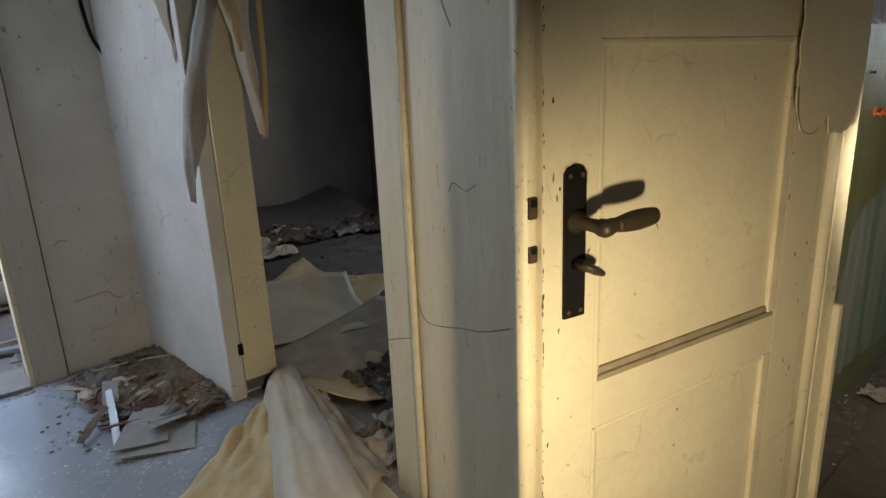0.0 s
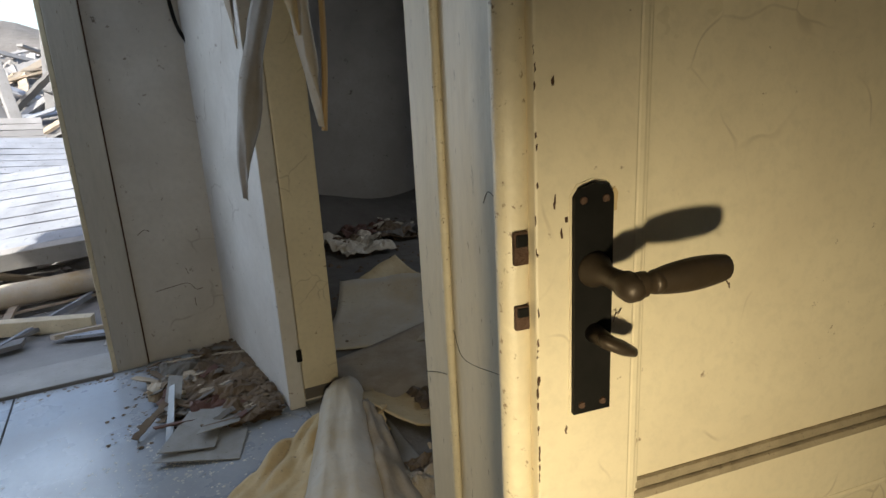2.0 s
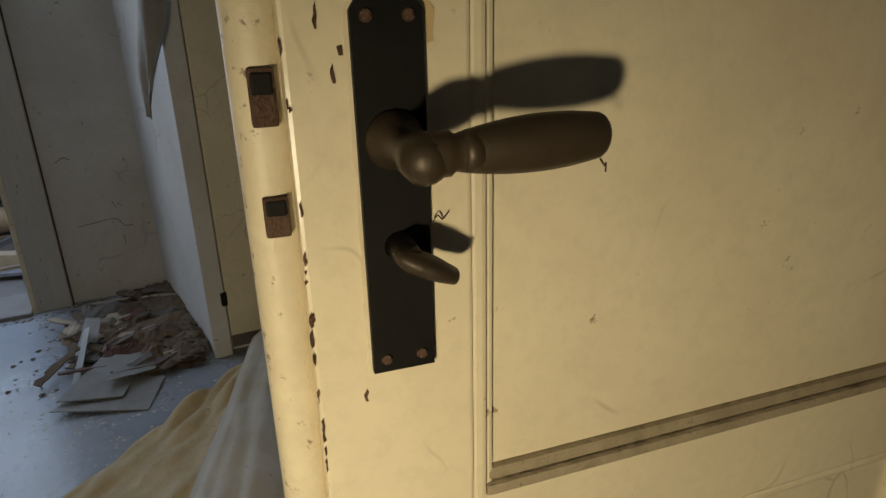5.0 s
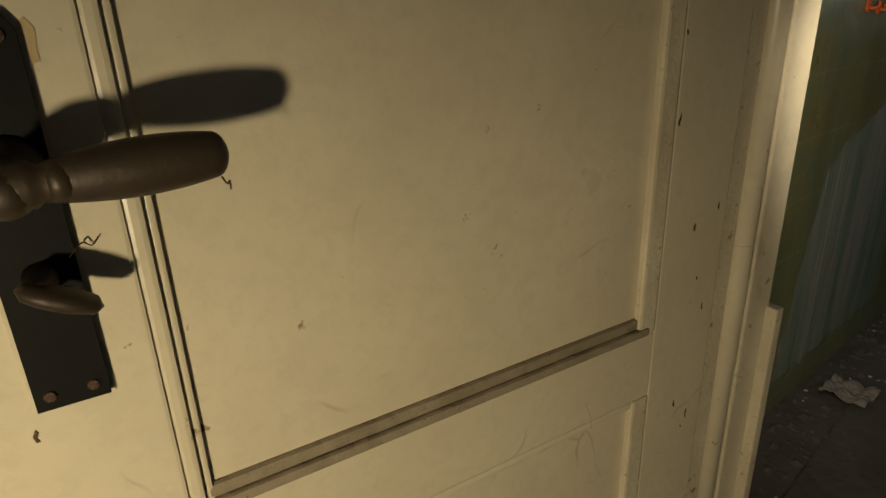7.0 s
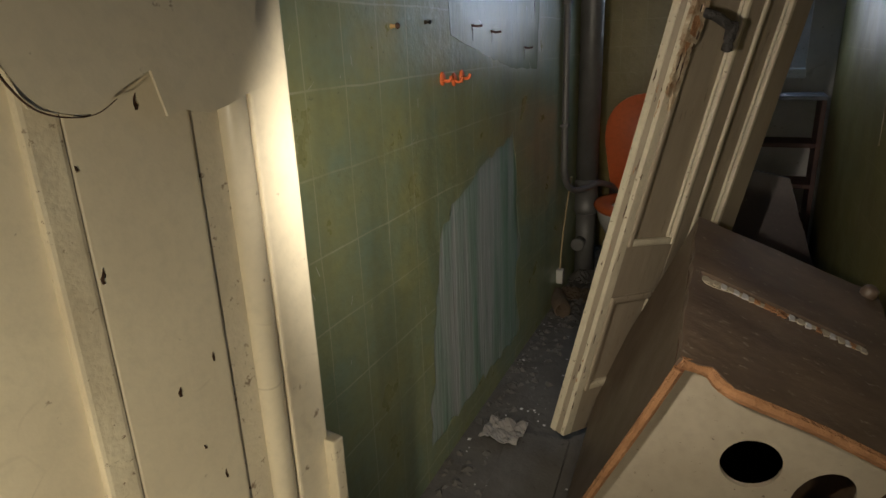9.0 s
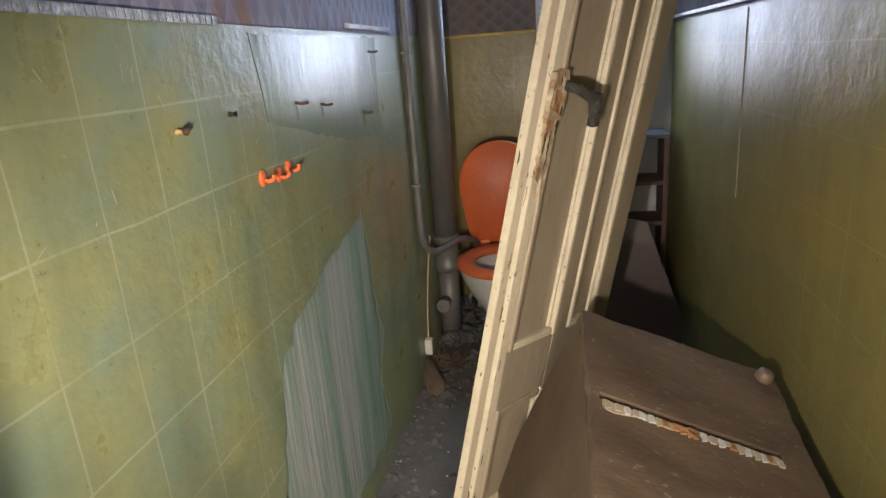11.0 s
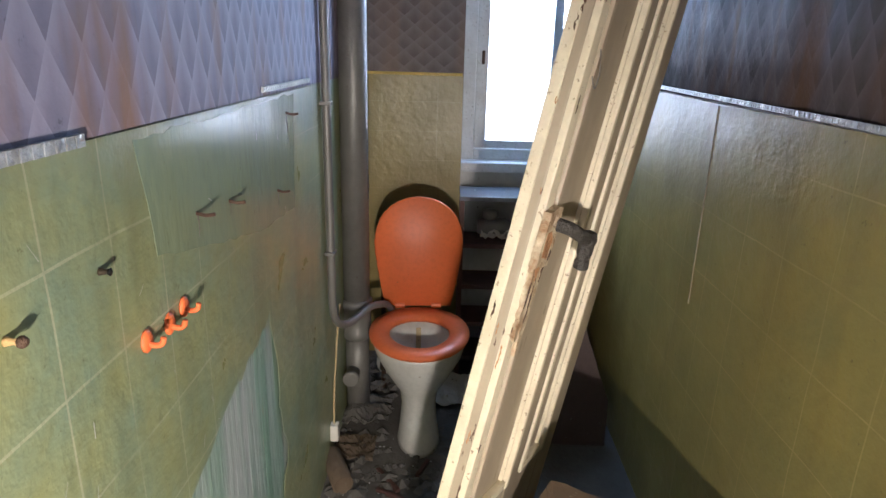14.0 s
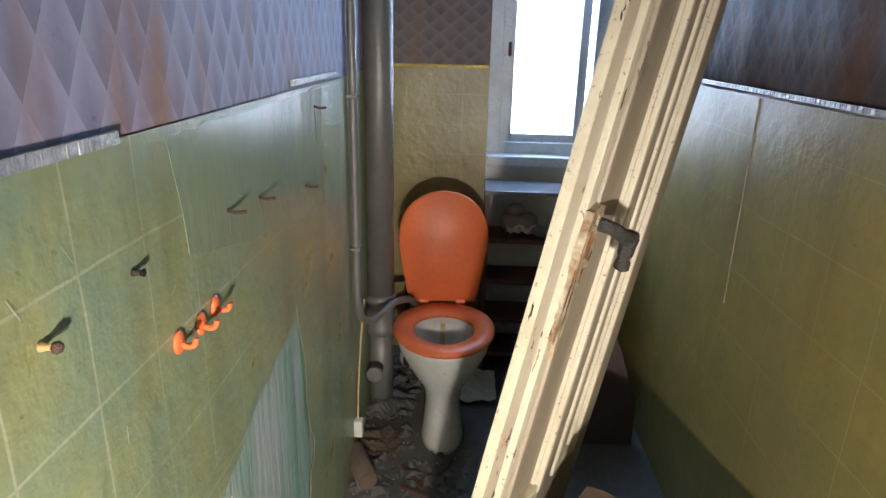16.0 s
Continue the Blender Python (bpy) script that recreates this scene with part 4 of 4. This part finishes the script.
for k in range(2400):
    u, v = rnd.random(), abs(rnd.gauss(0, .6))
    x, y = .72 - .44 * min(v, 1.3) * rnd.random() - .08 * rnd.random(), 2.32 + .78 * u
    spots.append((x, y, rnd.uniform(-.002, max(0.004, .05 - .12 * (.72 - x))), rnd.uniform(.004, .012) if x < .46 else rnd.choice((rnd.uniform(.004, .014), rnd.uniform(.012, .034)))))
for k in range(160):
    spots.append((rnd.uniform(-.6, .7), 3.06 - abs(rnd.gauss(0, .03)), -.002, rnd.uniform(.004, .016)))
stuff("rubble_hall", stones(spots, 3, .35), RUBBLE, "brown crumbled plaster and wood in the corner", "rubble")
for k in range(700):
    a, r = rnd.uniform(0, 6.28), abs(rnd.gauss(0, .28))
    flakes.append((.33 + r * math.cos(a), 2.22 + r * math.sin(a), .0, rnd.choice((.0015, .002, .003, .005)) * rnd.uniform(.8, 1.6)))
stuff("paint_flakes", stones(flakes, 4, .25), PLASTER, "white paint flakes scattered on the linoleum", "flakes")
for k in range(70):
    l = rnd.uniform(.04, .19)
    bk = root("wood_chip", pose(rnd.uniform(.26, .70), rnd.uniform(2.33, 3.04), rnd.uniform(.012, .045), rnd.uniform(-15, 15), rnd.uniform(-15, 15), rnd.uniform(0, 180)), "broken brown wood chip in the rubble", "wood chip", "wood chips in the corner")
    part("chip", slab(ragged([(-l / 2, -.012), (l / 2, -.018), (l / 2 + .01, .01), (-l / 2, .016)], .02, .006, k), [], lambda u, v, d: (u, v, d), rnd.uniform(.002, .006)), rnd.choice((RUBBLE, RUBBLE, SHELFRED, DIRT, TORN)), bk)
for k, (pts, z, tx, ty) in enumerate(((((.25, 2.21), (.515, 2.11), (.575, 2.285), (.42, 2.36)), .012, 3, 3), (((.27, 2.23), (.45, 2.20), (.53, 2.42), (.40, 2.46)), .034, 6, 5), (((.255, 2.24), (.300, 2.25), (.392, 2.62), (.366, 2.64)), .040, 6, -38), (((.40, 2.25), (.55, 2.30), (.60, 2.52), (.49, 2.48)), .03, -6, 6), (((.30, 2.52), (.36, 2.50), (.40, 2.70), (.35, 2.72)), .05, 25, 0))):
    cx0, cy0 = sum(p[0] for p in pts) / 4, sum(p[1] for p in pts) / 4
    g = root("glass_shard", pose(cx0, cy0, z, tx, ty, 0), "dusty grey broken pane on the floor", "broken glass", "glass shards on the floor")
    part("pane", slab([(x - cx0, y - cy0) for x, y in pts], [], lambda u, v, d: (u, v, d), .003), GREYGLASS, g)
for k, (x, y, w, mat) in enumerate(((.60, 2.92, .26, RUBBLE), (.55, 2.66, .30, RUBBLE), (.44, 2.85, .24, DIRT), (.62, 2.48, .22, RUBBLE), (.36, 2.76, .20, TORN), (.50, 2.52, .20, SHELFRED))):
    crumpled("matted_litter", x, y, w, mat, "matted brown leaves and paper in the corner", 60 + k)
structure(part("jamb_foot", box(.807, .944, 2.3325, 2.3345, .03, .075, .0005), DIRT), "bare grey foot of the jamb")
structure(part("lino_seam", box(-.245, -.238, -1.0, 3.06, .0, .0025, .0005), BLACK), "dark seam between linoleum sheets")


# buckled sheet in the dark doorway
def ridge(u, v):
    """u runs from the doorway post towards the hall, v across the fold."""
    cx0, cy0 = .93 - .33 * u, 2.27 - 1.05 * u
    across = (v - .5) * (.22 + .20 * u)
    hgt = (.10 + .055 * u) * max(0, 1 - (abs(v - .5) * 2.0) ** 3.4) + .010 * noise.noise(Vector((u * 4, v * 7, 6))) + .008 * noise.noise(Vector((u * 13, v * 15, 3)))
    return (cx0 + across * .92, cy0 + across * .30, .012 + hgt + .008 * noise.noise(Vector((u * 6, v * 5, 1))))


tagged(part("buckled_lino", cloth(ridge, 30, 24, .004), WHITE_LINO, smooth=True), "buckled pale linoleum sheet folded into a ridge", "linoleum sheet")


def flap(u, v):
    x = .86 - .62 * u - .10 * v
    y = 2.27 - .55 * u - .55 * v
    return (x, y, .010 + .045 * v * (1 - u) + .05 * abs(noise.noise(Vector((u * 4, v * 4, 4)))) + .006 * noise.noise(Vector((u * 11, v * 9, 2))))


tagged(part("torn_lino", cloth(flap, 36, 36, .004), OCHRE, smooth=True), "torn ochre-backed linoleum flap on the floor", "linoleum sheet")


def side_lobe(u, v):
    """Darker sheet sagging away from the ridge towards the dark room."""
    a = Vector((.95 - .22 * u, 2.12 - .80 * u, 0))
    b = Vector((1.02 - .08 * u, 2.10 - .62 * u, 0))
    p = a.lerp(b, v)
    p.z = .075 + .035 * math.sin(3.1 * v) - .055 * v + .03 * noise.noise(Vector((u * 5, v * 4, 8))) + .008 * noise.noise(Vector((u * 16, v * 12, 5)))
    return p


tagged(part("torn_lino", cloth(side_lobe, 26, 16, .004), TORN, smooth=True), "brown-backed linoleum sagging in the doorway", "linoleum sheet")


def right_flap(u, v):
    x = .84 + .30 * u + .03 * v
    y = 1.95 - .95 * v - .10 * u
    return (x - .12 * v, y, .014 + .05 * math.sin(u * 2.6) + .02 * noise.noise(Vector((u * 4, v * 4, 9))))


tagged(part("torn_lino", cloth(lambda u, v: right_flap(u * .25, v), 14, 20, .004), WHITE_LINO, smooth=True), "pale torn linoleum edge along the wall foot", "linoleum sheet")
for k in range(9):
    a = rnd.uniform(0, 180)
    q = root("backing_scrap", pose(.93 + .10 * rnd.random() - .02 * k, 2.15 - .07 * k, .03, rnd.uniform(-30, 30), rnd.uniform(-30, 30), a), "torn ochre linoleum backing scrap", "scrap", "scraps in the doorway")
    part("scrap", slab(ragged([(-.05, -.03), (.05, -.035), (.06, .03), (-.04, .035)], .02, .009, k), [], lambda u, v, d: (u, v, d), .005), OCHRE, q)


# sheets on the dark room's floor
def curled(x, y, w, l, rot, lift, mat, seed, label):
    m = pose(x, y, .006, 0, 0, rot)

    def fn(u, v):
        edge = max(0, u - .6) / .4
        z = lift * edge ** 2 + .025 * abs(noise.noise(Vector((u * 2.5 + seed, v * 2.5, seed))))
        return m @ Vector(((u - .5) * w, (v - .5) * l * (1 - .25 * u), z))
    return tagged(part("curled_lino", cloth(fn, 18, 18, .004), mat, smooth=True), label, "linoleum sheet", "curled sheets in the dark room")


curled(1.42, 2.95, .62, .7, 70, .13, WHITE_LINO, 2, "curled pale linoleum sheet in the dark room")
curled(1.45, 2.45, .9, .7, 20, .05, TORN, 5, "flat brown torn linoleum sheet in the dark room")
curled(1.75, 3.25, .6, .6, 130, .12, OCHRE, 7, "brown curled linoleum sheet in the dark room")
curled(1.25, 2.15, .5, .5, 200, .05, OCHRE, 3, "ochre torn linoleum sheet in the dark room")
rnd = random.Random(33)
for k in range(14):
    crumpled("crumpled_litter", rnd.uniform(1.0, 1.5), rnd.uniform(1.55, 2.2), rnd.uniform(.08, .2), rnd.choice((TORN, RUBBLE, DIRT, OCHRE)), "brown torn backing litter inside the doorway", 90 + k)
stuff("rubble_back_room", stones([(rnd.uniform(1.0, 3.2), rnd.uniform(1.5, 4.6), -.002, rnd.uniform(.006, .03)) for k in range(700)], 5), RUBBLE, "brown litter over the dark room's floor", "rubble")
for k in range(26):
    crumpled("crumpled_litter", rnd.uniform(1.7, 3.3), rnd.uniform(4.3, 5.3), rnd.uniform(.18, .42), rnd.choice((PAPER, RUBBLE, GREYGLASS, SHELFRED, DIRT)), "crumpled rubbish heaped by the dark wall", 20 + k)


# ---- hanging strips at the dark doorway ----
def strip(name, top, bottom, w0, w1, twist, mat, label, seed):
    t0, b0 = Vector(top), Vector(bottom)

    def fn(u, v):
        c = t0.lerp(b0, u)
        a = twist * u + .5
        w = (w0 + (w1 - w0) * u) * 1.0
        if u > .80:
            w *= 1 - .92 * (u - .80) / .20
        d = Vector((math.cos(a), -math.sin(a) * .6, 0)) * (v - .5) * w
        sag = .02 * math.sin(u * 5 + seed)
        return c + d + Vector((sag + .014 * noise.noise(Vector((u * 7, v * 3, seed))), -.03 * math.sin(v * 3.1) + .010 * noise.noise(Vector((u * 6, v * 4, seed + 4))), .012 * noise.noise(Vector((v * 9, u * 3, seed)))))
    return tagged(part(name, cloth(fn, 22, 8, .002), mat, smooth=True), label, "torn wallpaper")


strip("hanging_wallpaper", (.955, 2.27, 2.075), (.675, 2.23, .86), .05, .10, .15, GREYPAPER, "grey torn wallpaper strip hanging down", 1)
strip("hanging_wallpaper", (.94, 2.22, 2.075), (.925, 2.20, 1.07), .12, .05, .4, PAPER, "yellowed torn wallpaper strip hanging", 2)
strip("hanging_wallpaper", (.85, 2.25, 2.075), (.88, 2.22, 1.36), .12, .08, .6, OCHRE, "brown curled wallpaper scrap hanging", 3)
lath = root("wood_lath", Matrix.Identity(4), "thin bare yellow lath hanging in the doorway", "lath")
part("lath", tube([(.965, 2.19, 2.075), (.975, 2.187, 1.80), (.980, 2.185, 1.55), (.97, 2.18, 1.30), (.945, 2.18, 1.055)], .010, 6), WOOD, lath)
torn = slab(ragged([(2.385, 1.33), (2.43, 1.45), (2.50, 1.555), (2.63, 1.76), (2.75, 2.2), (2.385, 2.2)], .03, .010, 12), [], lambda u, v, d: (.745 - .1325 * (u - 2.375) - .006 - d, u, v), .004)
tagged(part("torn_wallpaper", torn, TORN), "brown torn wallpaper layer on the plaster", "torn wallpaper")
cable = root("cable_end", Matrix.Identity(4), "short black cable end on the hall wall", "cable")
part("cable", tube([(.60, 3.122, 1.75), (.615, 3.118, 1.55), (.63, 3.115, 1.46), (.655, 3.10, 1.40), (.665, 3.09, 1.36)], .008, 8), BLACK, cable)
for k, pts in enumerate(([(.36, 3.128, .33), (.43, 3.128, .34), (.50, 3.128, .345), (.53, 3.128, .31), (.56, 3.128, .31)], [(.50, 3.128, .42), (.51, 3.128, .39)], [(.33, 3.128, .60), (.36, 3.128, .62), (.38, 3.128, .61)], [(.52, 3.128, .27), (.52, 3.128, .23)])):
    structure(part("wall_crack_%d" % (k + 1), tube(pts, .0012, 5), RUST), "thin crack in the plaster")
structure(part("gap_1", box(.275, .281, 3.121, 3.131, 0, 2.1, .001), RUST), "dark gap beside the casing")
structure(part("gap_2", box(.7405, .7475, 2.412, 2.420, .02, 2.1, .001), RUST), "dark gap beside the casing")
part_strike = root("strike_plate", pose(.80, 2.333, .22), "small black strike bolt on the jamb", "strike plate")
part("bolt", box(-.010, .010, -.010, .002, -.025, .022, .002), BLACK, part_strike)

# ---- the yard: wreck of a collapsed building ----
gr = bmesh.new()
bmesh.ops.create_grid(gr, x_segments=2, y_segments=2, size=400, matrix=Matrix.Translation((0, 0, -.14)))
structure(part("ground", gr, GROUND), "littered ground of the yard")
structure(part("porch_floor", box(-1.6, 1.6, 3.34, 4.5, -.13, -.015, .005), GREYWOOD), "weathered board floor outside the door")
rnd = random.Random(41)
heap = []
for k in range(800):
    y = rnd.uniform(3.4, 11)
    x = rnd.uniform(-2.6, 1.2)
    z = max(-.02, (y - 4.4) * .27) - .02
    heap.append((x, y, z + rnd.uniform(-.05, .03), rnd.uniform(.015, .05) * (1 + max(0, y - 4.4) * .5)))
stuff("rubble_yard", stones(heap, 12, .7), GREYWOOD, "grey splintered wreckage in the yard", "rubble")
hp = cloth(lambda u, v: (-4 + 7 * u, 4.4 + 8 * v, -.14 + 2.3 * v + .25 * noise.noise(Vector((u * 6, v * 6, 2)))), 40, 40, .02)
stuff("wreck_mound", hp.copy() and (lambda bm: (lambda me: (bm.to_mesh(me), me)[1])(bpy.data.meshes.new("mound")))(hp), GROUND, "mound of collapsed building debris", "debris")
for k in range(150):
    y = rnd.uniform(3.55, 10.5)
    x = rnd.uniform(-2.2, .7)
    z = max(.01, (y - 4.4) * .28 + .04)
    near = y < 4.6
    l, w, th = rnd.uniform(.3, .9) if near else rnd.uniform(.6, 2.0), rnd.uniform(.03, .08) if near else rnd.uniform(.07, .17), rnd.uniform(.012, .03)
    tilt = 0 if near else rnd.uniform(-28, 28)
    pk = root("broken_plank", pose(x, y, z, rnd.uniform(-12, 12) if near else rnd.uniform(-25, 35), tilt, rnd.gauss(0, 50)), "weathered grey broken plank in the wreckage", "plank", "planks in the wreckage")
    part("wood", slab(ragged([(-l / 2, -w / 2), (l / 2, -w / 2), (l / 2 + .03, w / 2), (-l / 2 - .02, w / 2)], .12, .008, k), [], lambda u, v, d: (u, v, d), th), rnd.choice((GREYWOOD, GREYWOOD, GREYWOOD, ROOFING, TORN)), pk)
for k, (x, y, z, rx, ry, rz) in enumerate(((-.55, 4.95, .50, 22, -4, -8), (-.25, 5.8, .72, 18, 6, 12), (-1.0, 6.4, .85, 24, 3, 5))):
    rf = root("roof_section", pose(x, y, z, rx, ry, rz), "collapsed boarded roof section in the yard", "roof wreck", "fallen roof sections")
    for j in range(8):
        part("board", slab(ragged([(-.75, -.48 + j * .12), (.75, -.48 + j * .12), (.72 + .06 * rnd.random(), -.37 + j * .12), (-.75, -.37 + j * .12)], .15, .006, k * 9 + j), [], lambda u, v, d: (u, v, d), .02), ROOFING if k < 2 else GREYWOOD, rf)
    part("beam", box(-.78, .78, -.55, -.49, -.09, .03, .006), GREYWOOD, rf)
for x, y, z, l, rx, rz in ((-.55, 7.4, 1.1, 2.2, 62, 20), (-.25, 8.2, 1.4, 2.0, 70, -15), (-.9, 7.9, 1.5, 2.4, 55, 40)):
    pl = root("rafter", pose(x, y, z, rx, 0, rz), "grey rafter standing out of the wreck", "rafter", "rafters in the wreck")
    part("beam", box(-.05, .05, -l / 2, l / 2, -.04, .04, .008), GREYWOOD, pl)
rl = root("lino_roll", pose(-.5, 4.35, .09, 0, 0, 8), "rolled pale linoleum lying in the yard", "linoleum roll")
spiral = [((.085 - .009 * a / 2) * math.cos(a), (.085 - .009 * a / 2) * math.sin(a)) for a in [k * .35 for k in range(40)]]
part("roll", cloth(lambda u, v: ((v - .5) * 1.5, spiral[int(u * 39)][0], spiral[int(u * 39)][1]), 39, 4, .004), WHITE_LINO, rl, smooth=True)
bmr = root("yard_beam", pose(-.40, 3.95, .05, 0, 3, -14), "cream painted beam on the yard floor", "beam")
part("beam", box(-.6, .45, -.035, .035, -.05, .03, .006), CREAM_WORN, bmr)

# ragged chips of white paint along the cabinet's slot, and scuffs on the green wall
rnd = random.Random(77)
for k in range(22):
    y = -.03 - .34 * k / 22 + rnd.uniform(-.005, .005)
    part("paint_flake", slab(ragged([(.292 + rnd.uniform(-.004, .004), y), (.314, y - .002), (.312, y - rnd.uniform(.010, .018)), (.296, y - .012)], .005, .002, k), [], lambda u, v, d: (u, v, .004 - d), .003), rnd.choice((BOXCREAM, PLASTER, CHIP)), cab)
scuffs = bmesh.new()
for k in range(70):
    x, z = rnd.uniform(1.7, 3.4), rnd.uniform(.25, 1.3)
    a, l = rnd.gauss(1.57, .5), rnd.uniform(.004, .03)
    dx, dz = math.cos(a) * l, math.sin(a) * l
    w = rnd.uniform(.0006, .0018)
    vs = [scuffs.verts.new(p) for p in ((x, .7368, z), (x + w, .7368, z), (x + dx + w, .7368, z + dz), (x + dx, .7368, z + dz))]
    scuffs.faces.new(vs)
sc = part("wall_scuffs", scuffs, PLASTER)
tagged(sc, "fine pale scratches on the green oilcloth", "scratches", kind="stuff")
